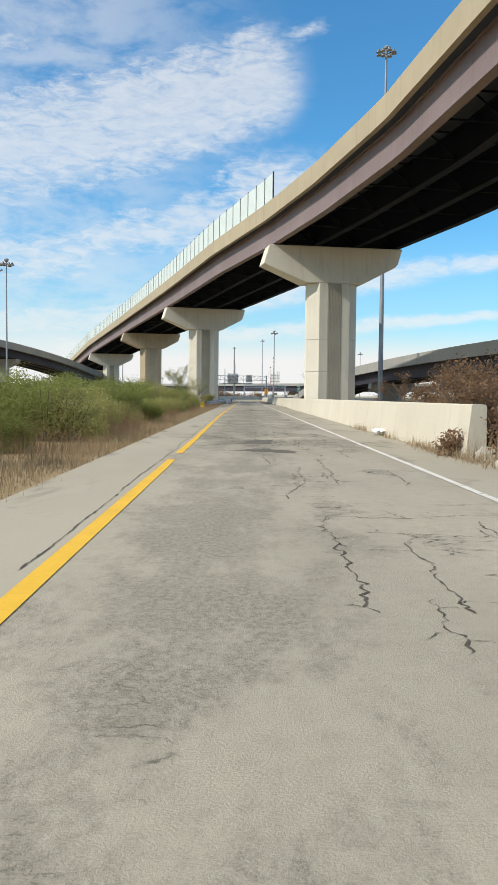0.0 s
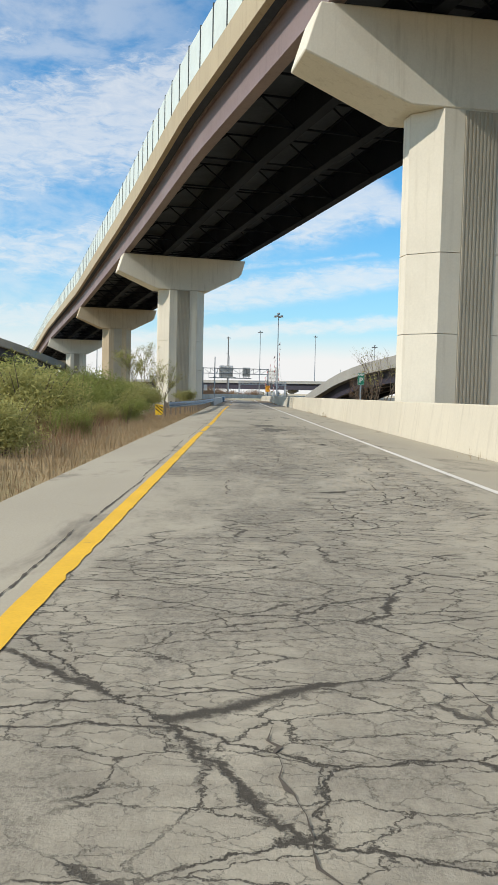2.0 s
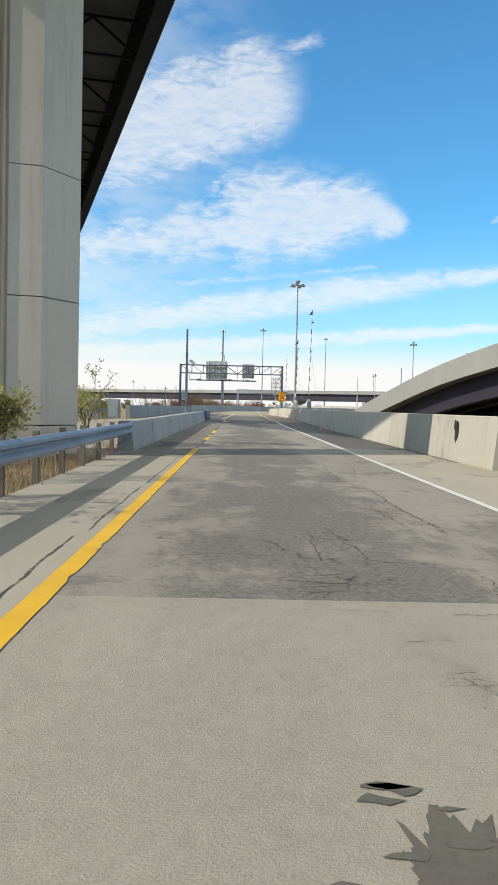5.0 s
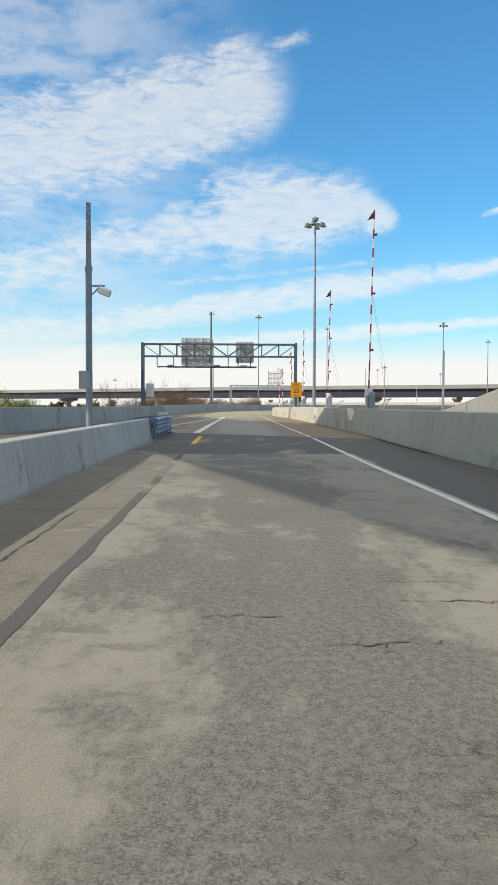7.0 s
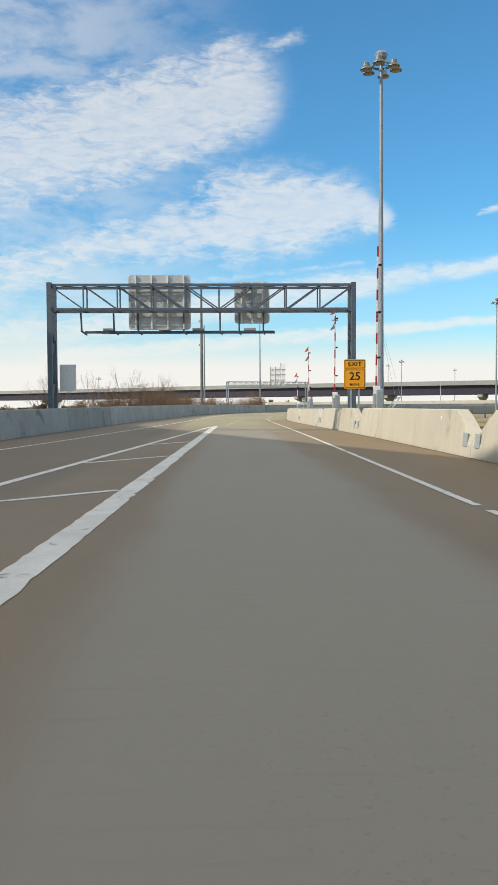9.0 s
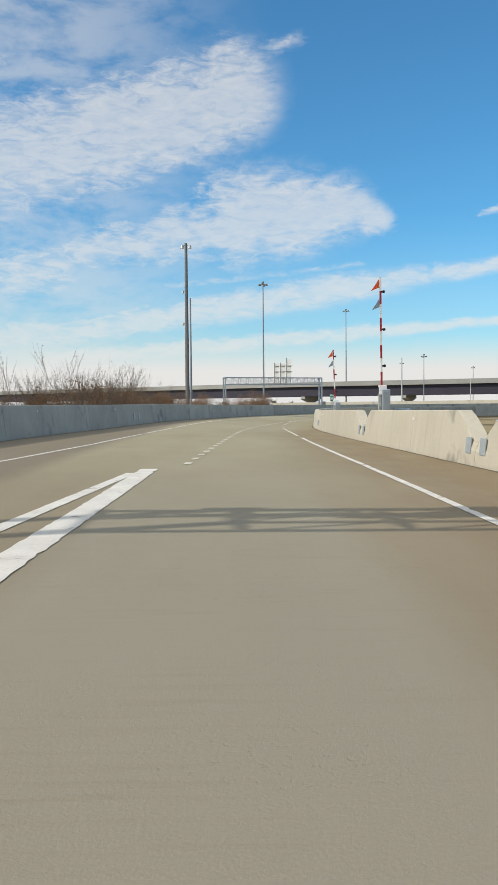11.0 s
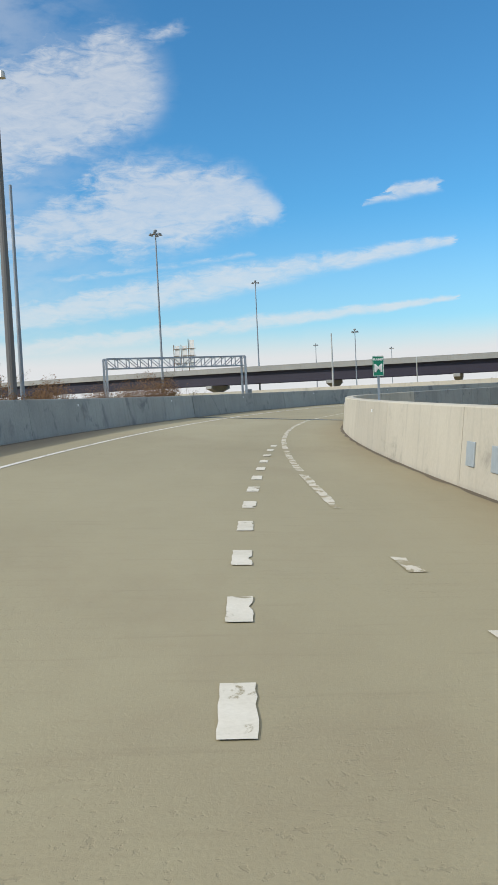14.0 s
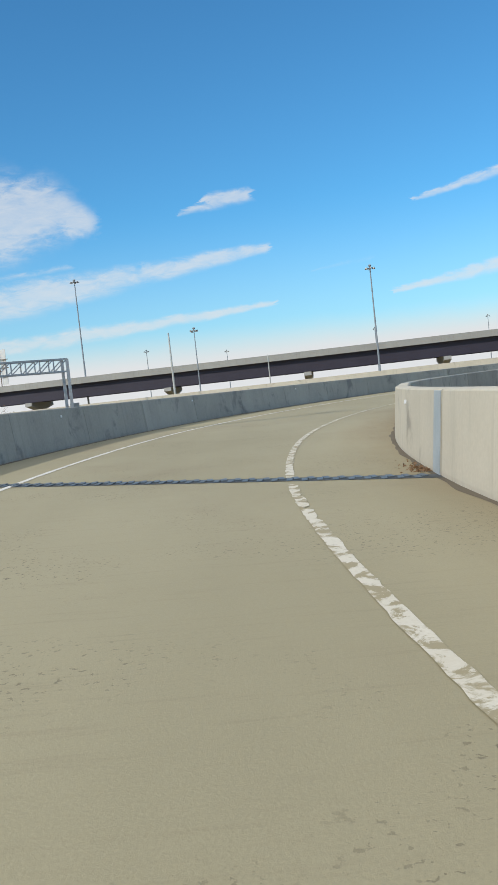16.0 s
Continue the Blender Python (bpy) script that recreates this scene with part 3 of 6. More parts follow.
def sweep(bm, section, places, closed=True):
    """A closed section of (right, up) pairs carried along places of (point, heading)."""
    rings = []
    for p, t in places:
        rt = Vector((math.cos(t), -math.sin(t), 0))
        rings.append([bm.verts.new(p + rt * a + Vector((0, 0, b))) for a, b in section])
    m = len(section)
    for p, q in zip(rings, rings[1:]):
        for j in range(m):
            bm.faces.new((p[j], p[(j + 1) % m], q[(j + 1) % m], q[j]))
    bm.faces.new(rings[0]), bm.faces.new(rings[-1][::-1])


# section of a road barrier whose road side looks to the left (its foot at 0)
JERSEY = ((0.0, -0.25), (0.0, 0.06), (0.025, 0.3), (0.1, 1.0), (0.115, 1.13), (0.14, 1.15), (0.40, 1.15), (0.43, 1.12), (0.45, -0.25))


def barrier(name, label, s0, s1, line, mat, side, length=6.1, top=1.0, gap=0.02, notches=(), breaks=()):
    """A barrier of cast lengths with open joints, cut down in a V at the notches. side: +1 it stands to the right of the road, -1 to its left."""
    root = thing(name, label, "barrier", kind="structure")
    ends, s = [s0], s0
    while s < s1 - 0.3:
        nxt = min(s + length, s1)
        for c in notches:
            if abs(nxt - c) < length / 2:
                nxt = c
        for c in breaks:
            if s < c - 0.5 and nxt > c - length / 2 and nxt < c + length:
                nxt = c
        ends.append(nxt)
        s = nxt
    for s, e in zip(ends, ends[1:]):
        bm = bmesh.new()
        k = max(1, int(round((e - s) / 1.2)))
        g0, g1 = (0.045 if s in breaks else gap / 2), (0.045 if e in breaks else gap / 2)
        at = list(np.linspace(s + g0, e - g1, k + 1))
        for c in notches:
            at += [q for q in (c - 1.55, c - 0.9, c - 0.25, c + 0.25, c + 0.9, c + 1.55) if s + gap < q < e - gap]
        rings = []
        for q in sorted(at):
            cut = min([2.0] + [0.5 + max(0.0, abs(q - c) - 0.25) * 0.5 for c in notches])
            p, t = on(q, line(q)), heading(q)
            rt = Vector((math.cos(t), -math.sin(t), 0))
            rings.append([bm.verts.new(p + rt * (a * side) + Vector((0, 0, min(b * top, cut + 0.001 * i) if b > 0.1 else b))) for i, (a, b) in enumerate(JERSEY)])
        m = len(JERSEY)
        for p, q in zip(rings, rings[1:]):
            for j in range(m):
                bm.faces.new((p[j], p[(j + 1) % m], q[(j + 1) % m], q[j]))
        bm.faces.new(rings[0]), bm.faces.new(rings[-1][::-1])
        part("barrier_length", bm, mat, root)
    return root

# ---------------------------------------------------------------- ground and road
DECK = 163.5      # the bridge slab begins here, under the asphalt


def joint_at(o):
    """Where the skewed bridge joint lies at an offset."""
    return 169.5 - 0.85 * o




def ground_height(x, y):
    low = -0.12 - 2.9 * float(np.interp(y, (168, 235), (0, 1))) - 0.9 * float(np.interp(abs(x), (25, 120), (0, 1)))
    return low + 0.12 * noise.noise(Vector((x * 0.15, y * 0.15, 0)))


def build_ground():
    bm = bmesh.new()
    xs = [-3000, -900, -400, -250, -160, -110, -80, -60, -45, -35, -27, -20, -15, -11, -8.5, -6.5, -5, -4, -2.5, 0, 2.5, 4.5, 6.5, 9, 12, 16, 22, 30, 42, 60, 90, 130, 200, 330, 600, 1200, 3000]
    ys = [-3000, -800, -300, -150, -100, -70] + list(range(-50, 340, 5)) + [350, 380, 430, 500, 620, 800, 1200, 2000, 4500]
    grid = [[bm.verts.new((x, y, ground_height(x, y))) for x in xs] for y in ys]
    for p, q in zip(grid, grid[1:]):
        for i in range(len(xs) - 1):
            bm.faces.new((p[i], p[i + 1], q[i + 1], q[i]))
    ob = solid("ground", bm, M["dirt"], "dry brown roadside soil and grass verge", "ground", kind="structure")
    for f in ob.data.polygons:
        f.use_smooth = True


build_ground()

road = thing("road", "worn grey asphalt ramp running onto a tan concrete bridge deck", "road", kind="structure")
bm = bmesh.new()
strip(bm, -120, 97, YELLOW, RIGHT_LINE, 0.0, thick=0.35)
part("carriageway", bm, M["old_asphalt"], road, "worn cracked grey asphalt")
bm = bmesh.new()
strip(bm, 97, DECK, YELLOW, RIGHT_LINE, 0.0, thick=0.35)
part("carriageway", bm, M["ravelled"], road, "ravelled dark grey asphalt with pale film")
bm = bmesh.new()
strip(bm, -120, DECK, RIGHT_LINE, lambda s: RIGHT_WALL(s) + 0.3, 0.0, thick=0.35)
part("shoulder", bm, M["shoulder"], road, "pale dusty asphalt shoulder")
bm = bmesh.new()
strip(bm, -120, 112, LEFT_EDGE, YELLOW, 0.0, thick=0.35)
part("shoulder", bm, M["shoulder"], road, "pale dusty asphalt shoulder")
bm = bmesh.new()
strip(bm, 112, DECK, lambda s: NEAR_WALL(s) - 0.2, YELLOW, 0.0, thick=0.35)
part("shoulder", bm, M["ravelled_edge"], road, "dark ravelled asphalt shoulder")
bm = bmesh.new()
strip(bm, 112, DECK, lambda s: LEFT_WALL(s) - 0.3, lambda s: NEAR_WALL(s) - 0.2, 0.0, thick=0.35)
part("shoulder", bm, M["shoulder"], road, "pale dusty pavement of the joining ramp")
bm = bmesh.new()
strip(bm, DECK, 392, lambda s: LEFT_WALL(s) - 0.4, lambda s: RIGHT_WALL(s) + 0.4, 0.0, 0.5, thick=0.5)
part("bridge_deck", bm, M["deck_tan"], road, "tan dusty concrete bridge deck")


paint_rng = random.Random(5)


def marking(name, spans, line, width, mat, z=0.007, ragged=0.008, step=0.16):
    """Painted stripes with uneven, chipped edges."""
    for a, b in spans:
        bm = bmesh.new()
        k = max(2, int((b - a) / (step if a > -40 else 2.0)))
        rows = []
        for i in range(k + 1):
            s = a + (b - a) * i / k
            bite = paint_rng.random() ** 14 * ragged * 4
            l, r = line(s) - width / 2 + paint_rng.random() * ragged, line(s) + width / 2 - paint_rng.random() * ragged - bite
            rows.append([bm.verts.new(on(s, l, z)), bm.verts.new(on(s, r, z))])
        for p, q in zip(rows, rows[1:]):
            bm.faces.new((p[0], p[1], q[1], q[0]))
        part(name, bm, mat, road)


marking("edge_line", [(-60, 165.5), (166.6, 169.2)], RIGHT_LINE, 0.13, M["white"])
marking("yellow_line", [(-60, -8.1), (-6.3, 19.3), (20.1, 50.3), (51.0, 55.6), (56.5, 116), (122.5, 125), (126.2, 127.6), (130.2, 134.6), (160.2, 166.8)], YELLOW, 0.17, M["yellow"])
marking("edge_line", [(169.6, 182.0), (182.5, 195), (195.4, 242.0), (244.4, 248.0), (248.5, 249.9), (250.5, 252.9), (253.5, 256.6)], RIGHT_LINE, 0.13, M["white"])
marking("edge_line", [(257.0, 259.8), (262, 263), (264.6, 265.2), (268.2, 272.4), (273, 278.2), (278.9, 283.5), (284, 299.0), (299.9, 380)], RIGHT_LINE, 0.15, M["worn_white"], ragged=0.02)
marking("edge_line", [(170, 186), (194, 243), (243.6, 252), (253, 380)], LEFT_LINE, 0.12, M["white"])
GORE_R = lane((169.5, -1.55), (224, -0.5))
GORE_L = lane((169.5, -5.0), (179, -4.2), (186, -3.5), (224, -0.65))
marking("gore_line", [(171.3, 224)], GORE_R, 0.34, M["white"], ragged=0.02)
marking("gore_line", [(169.8, 223)], GORE_L, 0.20, M["white"])
for a, b in ((173.5, 175.2), (182.5, 184.8), (191.0, 193.5), (200, 202)):
    bm = bmesh.new()
    p, q = on(a, GORE_L(a) + 0.1, 0.006), on(b, GORE_R(b) - 0.2, 0.006)
    bar(bm, p, q, 0.16, 0.004)
    part("gore_stripe", bm, M["white"], road)
DOTS = lane((195, -0.6), (210, -0.4), (226, 0.17), (234, 0.61), (242, 1.01), (250, 1.36), (258, 1.8), (266, 2.28), (274, 2.82), (282, 3.27))
s = 225.3
while s < 281:
    marking("lane_dash", [(s, s + 0.62)], DOTS, 0.17, M["dash_white"], ragged=0.012, step=0.08)
    s += 1.65

barrier("barrier_right", "pale concrete safety barrier along the ramp", -7.0, 109.3, RIGHT_WALL, M["barrier"], 1, 14.5)
NOTCHES = (174.2, 192.0, 210.0, 225.0, 239.5, 258.4)
right_bridge = barrier("barrier_right_bridge", "weathered concrete safety barrier on the bridge edge", 109.36, 316.0, RIGHT_WALL, M["barrier_worn"], 1, 6.1, notches=NOTCHES, breaks=(298.85,))
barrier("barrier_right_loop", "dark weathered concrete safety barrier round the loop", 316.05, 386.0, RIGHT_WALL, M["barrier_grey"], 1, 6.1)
barrier("barrier_left_bridge", "grey weathered concrete safety barrier with dark runs", 168.0, 386.0, LEFT_WALL, M["barrier_grey"], -1, 5.2, breaks=(302.5,))
barrier("barrier_median", "grey weathered concrete barrier dividing two ramps", 114.0, 163.3, NEAR_WALL, M["barrier_mid"], -1, 6.1, top=0.68)

# ---------------------------------------------------------------- the flyover
FLY_X = lane((-150, 31.0), (-60, 24.5), (-20, 20.6), (13.4, 16.4), (26.8, 14.75), (42.2, 11.7), (55.5, 8.45), (75.7, 2.65), (96.8, -2.6), (112, -6.5), (168, -21.2), (230, -39.8), (290, -57.5), (345, -76))
FLY_Z = lane((-150, 15.5), (168, 15.35), (230, 13.7), (290, 10.7), (345, 7.5))


def fly(y):
    return Vector((FLY_X(y), y, FLY_Z(y))), math.atan2(FLY_X(y + 4) - FLY_X(y - 4), 8.0)


def fly_places(y0, y1, step=3.0):
    k = max(1, int(round((y1 - y0) / step)))
    return [fly(y) for y in np.linspace(y0, y1, k + 1)]


def build_flyover():
    root = thing("flyover", "steel girder flyover with mauve outer girders and concrete parapets", "bridge")
    stops = (-130, -1, 55.9, 112.2, 168, 230, 290, 343)
    for a, b in zip(stops, stops[1:]):
        for k, o in enumerate((-5.85, -1.95, 1.95, 5.85)):
            # only the left outer girder stays mauve; the others carry painted shade
            outer = o < -4
            bm = bmesh.new()
            sec = [(o - 0.3, 0), (o + 0.3, 0), (o + 0.3, 0.06), (o + 0.03, 0.06), (o + 0.03, 2.3), (o + 0.25, 2.0), (o + 0.25, 2.08), (o - 0.25, 2.08), (o - 0.25, 2.0),
                   (o - 0.03, 2.3), (o - 0.03, 0.06), (o - 0.3, 0.06)]
            sweep(bm, sec, fly_places(a + 0.04, b - 0.04))
            part("girder", bm, M["girder"] if outer else M["girder_shaded"], root, "mauve painted steel girder" if outer else "dark steel girder with underdeck shade in its colour")
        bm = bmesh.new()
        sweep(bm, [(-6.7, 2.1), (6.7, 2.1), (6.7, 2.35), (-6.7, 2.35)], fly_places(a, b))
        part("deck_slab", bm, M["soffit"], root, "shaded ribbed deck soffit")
        for side in (-1, 1):
            bm = bmesh.new()
            sec = [(6.6, 2.05), (6.95, 2.05), (6.95, 3.5), (6.9, 3.55), (6.68, 3.55), (6.6, 3.5)]
            sweep(bm, [(x * side, z) for x, z in sec], fly_places(a + 0.01, b - 0.01))
            part("parapet", bm, M["fascia"], root, "yellowed concrete parapet")
        k = max(2, int((b - a) / 6.5))
        for i in range(k + 1):
            p, t = fly(a + 0.6 + (b - a - 1.2) * i / k)
            rt = Vector((math.cos(t), -math.sin(t), 0))
            for o in (-5.85, -1.95, 1.95):
                bm = bmesh.new()
                q, r, mid = p + rt * (o + 0.04), p + rt * (o + 3.86), p + rt * (o + 1.95)
                up = Vector((0, 0, 1))
                bar(bm, q + up * 0.35, r + up * 0.35, 0.1, 0.1)
                bar(bm, q + up * 0.40, mid + up * 1.85, 0.09, 0.09)
                bar(bm, r + up * 0.40, mid + up * 1.85, 0.09, 0.09)
                bar(bm, q + up * 1.9, r + up * 1.9, 0.1, 0.1)
                part("cross_frame", bm, M["girder_shaded"], root)
    return root


flyover = build_flyover()


def build_pier(name, y, base, mat, label, turn=0.27, shift=0.0):
    p, t = fly(y)
    p.x += shift
    at = Matrix.Translation((p.x, p.y, 0)) @ Matrix.Rotation(turn, 4, "Z")
    root = thing(name, label, "bridge pier", "piers of the flyover", at=at)
    h = p.z - 0.08
    bm = bmesh.new()       # hammerhead cap with tapered arms and slanted ends
    prof = [(-6.2, h), (-6.75, h - 1.75), (-2.75, h - 3.4), (2.75, h - 3.4), (5.9, h - 1.75), (6.2, h - 1.4), (6.6, h)]
    lo = [bm.verts.new((x, -1.15 if abs(x) > 3 else -1.35, z)) for x, z in prof]
    hi = [bm.verts.new((x, 1.15 if abs(x) > 3 else 1.35, z)) for x, z in prof]
    k = len(prof)
    for i in range(k):
        bm.faces.new((lo[i], lo[(i + 1) % k], hi[(i + 1) % k], hi[i]))
    bm.faces.new(lo[::-1]), bm.faces.new(hi)
    part("cap", bm, mat, root, bevel=0.05)
    z = base - 0.6         # chamfered shaft, in lifts with fine joints round a core
    out = [(-2.4, -0.35), (-1.45, -1.35), (1.45, -1.35), (2.4, -0.35), (2.4, 0.35), (1.45, 1.35), (-1.45, 1.35), (-2.4, 0.35)]
    for z1 in (base + 0.9, base + 3.9, base + 6.9, h - 3.4):
        bm = bmesh.new()
        prism(bm, out, z, z1 - 0.025)
        part("shaft_lift", bm, mat, root)
        z = z1
    bm = bmesh.new()
    box(bm, -1.4, 1.4, -1.2, 1.2, base - 0.62, h - 3.39)
    part("shaft_core", bm, mat, root)
    for side in (-1, 1):   # ribbed panel set in both faces
        bm = bmesh.new()
        box(bm, -0.66, 0.68, min(side * 1.352, side * 1.356), max(side * 1.352, side * 1.356), base - 0.5, h - 3.45)
        panel = part("ribbed_panel", bm, M["ribbed"], root, "darker ribbed concrete panel")
        bm = bmesh.new()
        box(bm, 0, 0.075, side * 1.352 - 0.004, side * 1.352 + side * 0.03, base - 0.5, h - 3.45)
        rib = finish("rib", bm, M["ribbed"])
        for i in range(9):
            piece("rib", rib, panel, Matrix.Translation((-0.62 + i * 0.145, 0, 0)))
    return root


PIER = "pale concrete hammerhead pier with a chamfered shaft"
build_pier("bridge_pier", 56.0, -0.2, M["concrete"], PIER, 0.16, -0.22)
build_pier("bridge_pier", 112.4, -0.2, M["concrete"], PIER)
build_pier("bridge_pier", 168, -0.3, M["stained"], "rust-stained concrete hammerhead pier beside bushes")
build_pier("bridge_pier", 230, -6, M["concrete"], PIER)
build_pier("bridge_pier", 290, -7, M["concrete"], PIER)
build_pier("bridge_pier", -1, -0.2, M["concrete"], PIER, 0.0)


def build_fence():
    root = thing("sound_fence", "tall pale translucent panel fence with dark posts on the flyover", "fence")
    out = bmesh.new()
    y, n = 53.5, 0
    while y < 335:
        p, t = fly(y)
        q, u = fly(y + 2.8)
        rt = Vector((math.cos(t), -math.sin(t), 0))
        a = p - rt * 6.8 + Vector((0, 0, 3.55))
        b = q - Vector((math.cos(u), -math.sin(u), 0)) * 6.8 + Vector((0, 0, 3.55))
        bm = bmesh.new()
        bar(bm, a - Vector((0, 0, 0.02)), a + Vector((0, 0, 2.42)), 0.10, 0.14, up=(math.sin(t), math.cos(t), 0))
        part("fence_post", bm, M["post"], root)
        bm = bmesh.new()
        d = (b - a).normalized()
        bar(bm, a + d * 0.08 + Vector((0, 0, 1.17)), b - d * 0.08 + Vector((0, 0, 1.17)), 0.03, 2.3)
        part("fence_panel", bm, M["panel"], root)
        y += 2.8 * math.cos(t)
    return root


build_fence()

# ---------------------------------------------------------------- other ramps in the distance


def build_ramp(name, label, pts, width, depth, para, piers, mats, bear=0.0):
    """A far ramp: deck with fascia, girders and parapets along points of (x, y, top of the deck)."""
    root = thing(name, label, "bridge")
    P = [Vector(p) for p in pts]
    fine = []
    for i in range(len(P) - 1):
        a, b, c, d = P[max(i - 1, 0)], P[i], P[i + 1], P[min(i + 2, len(P) - 1)]
        for k in range(8):
            t = k / 8
            fine.append(0.5 * ((2 * b) + (c - a) * t + (2 * a - 5 * b + 4 * c - d) * t * t + (3 * b - a - 3 * c + d) * t ** 3))
    fine.append(P[-1])
    places = []
    for i, p in enumerate(fine):
        d = fine[min(i + 1, len(fine) - 1)] - fine[max(i - 1, 0)]
        places.append((p, math.atan2(d.x, d.y)))
    w = width / 2
    bm = bmesh.new()
    sweep(bm, [(-w, -0.3), (w, -0.3), (w, 0), (-w, 0)], places)
    part("deck_slab", bm, mats[0], root)
    for side in (-1, 1):
        k = 0
        while k < len(places) - 1:
            e = min(k + 4, len(places) - 1)
            bm = bmesh.new()
            sec = [(w - 0.02, -0.45), (w + 0.28, -0.45), (w + 0.28, para), (w + 0.05, para + 0.03), (w - 0.02, para)]
            sweep(bm, [(x * side, z) for x, z in sec], places[k:e + 1])
            part("parapet", bm, mats[1], root)
            k = e
    for o in (-w + 1.0, -w / 3, w / 3, w - 1.0):
        bm = bmesh.new()
        sweep(bm, [(o - 0.25, -depth), (o + 0.25, -depth), (o + 0.25, -depth + 0.08), (o + 0.04, -depth + 0.08), (o + 0.04, -0.34), (o - 0.04, -0.34), (o - 0.04, -depth + 0.08), (o - 0.25, -depth + 0.08)], places)
        part("girder", bm, mats[2], root)
    for i in piers:
        p, t = places[i]
        t += bear
        m = Matrix.Translation((p.x, p.y, 0)) @ Matrix.Rotation(-t, 4, "Z")
        g = ground_height(p.x, p.y) - 0.5
        top = p.z - depth - 0.02
        bm = bmesh.new()
        prof = [(-w + 0.6, top), (-w + 0.4, top - 0.9), (-1.6, top - 2.0), (1.6, top - 2.0), (w - 0.4, top - 0.9), (w - 0.6, top)]
        lo = [bm.verts.new(m @ Vector((x, -0.9, z))) for x, z in prof]
        hi = [bm.verts.new(m @ Vector((x, 0.9, z))) for x, z in prof]
        k = len(prof)
        for j in range(k):
            bm.faces.new((lo[j], lo[(j + 1) % k], hi[(j + 1) % k], hi[j]))
        bm.faces.new(lo[::-1]), bm.faces.new(hi)
        box(bm, -1.5, 1.5, -0.8, 0.8, g, top - 1.9, m)
        part("pier", bm, mats[0], root)
    return root


FAR = (M["far_concrete"], M["far_concrete"], M["far_girder"])
build_ramp("cross_overpass", "long violet steel girder overpass with a concrete parapet", [(-520, 960, 8.6), (-290, 770, 8.7), (-140, 660, 8.7), (-55, 590, 8.7), (15, 530, 8.75), (80, 492, 8.8), (145, 461, 9.0), (250, 415, 9.4), (400, 360, 10), (600, 300, 10.5)], 14, 3.9, 1.15,
           (6, 13, 20, 27, 34, 38, 42, 46, 51, 56), FAR)
build_ramp("far_ramp", "low pale concrete ramp parapet beyond the bridge", [(15, 436, 1.2), (50, 410, 1.25), (76, 384, 1.3), (100, 366, 1.2), (140, 345, 1.0)], 7, 1.2, 1.05, (8, 16, 24), (M["far_concrete"], M["barrier_worn"], M["far_girder"]))
build_ramp("side_flyover", "weathered concrete ramp curving over dark girders", [(58, -90, 5.6), (44, -20, 5.5), (33.5, 50, 6.5), (27.5, 95, 6.3), (22.3, 135, 5.2), (19.6, 152, 3.9), (17.6, 166, 1.9), (16.6, 175, 0.5), (16, 186, -0.9), (15.2, 205, -3.2), (15, 225, -5)], 8.6, 2.1, 1.05, (14, 22, 28), FAR)
build_ramp("left_flyover", "curving concrete ramp behind the bushes", [(-105, 30, 14.6), (-78, 95, 13.9), (-61, 150, 12.6), (-52, 190, 10.2), (-47, 230, 6.8), (-47, 275, 4.8)], 9.0, 2.2, 1.1, (12, 20, 28), FAR)

# ---------------------------------------------------------------- poles, signs and gates


def high_mast(x, y, base, top, r=0.22, lamps=8, ring=0.9, size=1.0, group="high lighting masts"):
    root = thing("high_mast_light", "tall grey steel mast with a ring of floodlights", "street light", group, at=pose(x, y, base))
    h = top - base
    bm = bmesh.new()
    z, k = 0.0, 3
    for i in range(k):
        z1 = h * (i + 1) / k
        rod(bm, (0, 0, z), (0, 0, z1), r * (1 - 0.2 * i), r * (1 - 0.2 * (i + 1) + 0.03), 12)
        z = z1
    turned(bm, [(r * 1.9, 0), (r * 1.9, 0.06), (r * 1.1, 0.1)], 12)
    part("pole", bm, M["mast"], root)
    bm = bmesh.new()
    turned(bm, [(ring * 0.55, -0.05), (ring * 0.62, -0.05), (ring * 0.62, 0.05), (ring * 0.55, 0.05)], 16, (0, 0, h - 0.5), False)
    for i in range(4):
        a = i * 1.5708
        bar(bm, (0, 0, h - 0.45), (ring * 0.6 * math.cos(a), ring * 0.6 * math.sin(a), h - 0.5), 0.06, 0.06)
    turned(bm, [(0.16 * size, -0.35), (0.3 * size, -0.2), (0.34 * size, 0.0), (0.2 * size, 0.15)], 12, (0, 0, h + 0.1))
    part("lamp_ring", bm, M["mast"], root)
    for i in range(lamps):
        a = i * 6.2832 / lamps + 0.2
        c = (ring * math.cos(a), ring * math.sin(a), h - 0.62 - 0.1 * (i % 2))
        bm = bmesh.new()
        turned(bm, [(0.05 * size, 0.34 * size), (0.14 * size, 0.28 * size), (0.19 * size, 0.1 * size), (0.30 * size, -0.02), (0.31 * size, -0.07), (0.26 * size, -0.07)], 12, c)
        lamp = part("floodlight", bm, M["lamp_bell"], root, "dark grey bell floodlight with a pale rim")
        bm = bmesh.new()
        turned(bm, [(0.25 * size, -0.08), (0.18 * size, -0.12), (0.05, -0.13)], 12, c)
        part("lens", bm, M["glass"], lamp)
    return root


high_mast(18.1, 88, -0.6, 46.9, 0.34, 8, 1.05, 1.15)
high_mast(8.6, 218.0, -5.4, 19.95, 0.2, 6, 0.85, 1.05)
high_mast(47, 318, -7, 19.4, 0.2, 6, 0.8)
high_mast(9.4, 405, -7, 30.0, 0.26, 6, 0.9)
high_mast(44.5, 518, -7, 36.5, 0.3, 6, 1.0, 1.1)
high_mast(98, 452, -7, 26, 0.28, 6, 0.9)
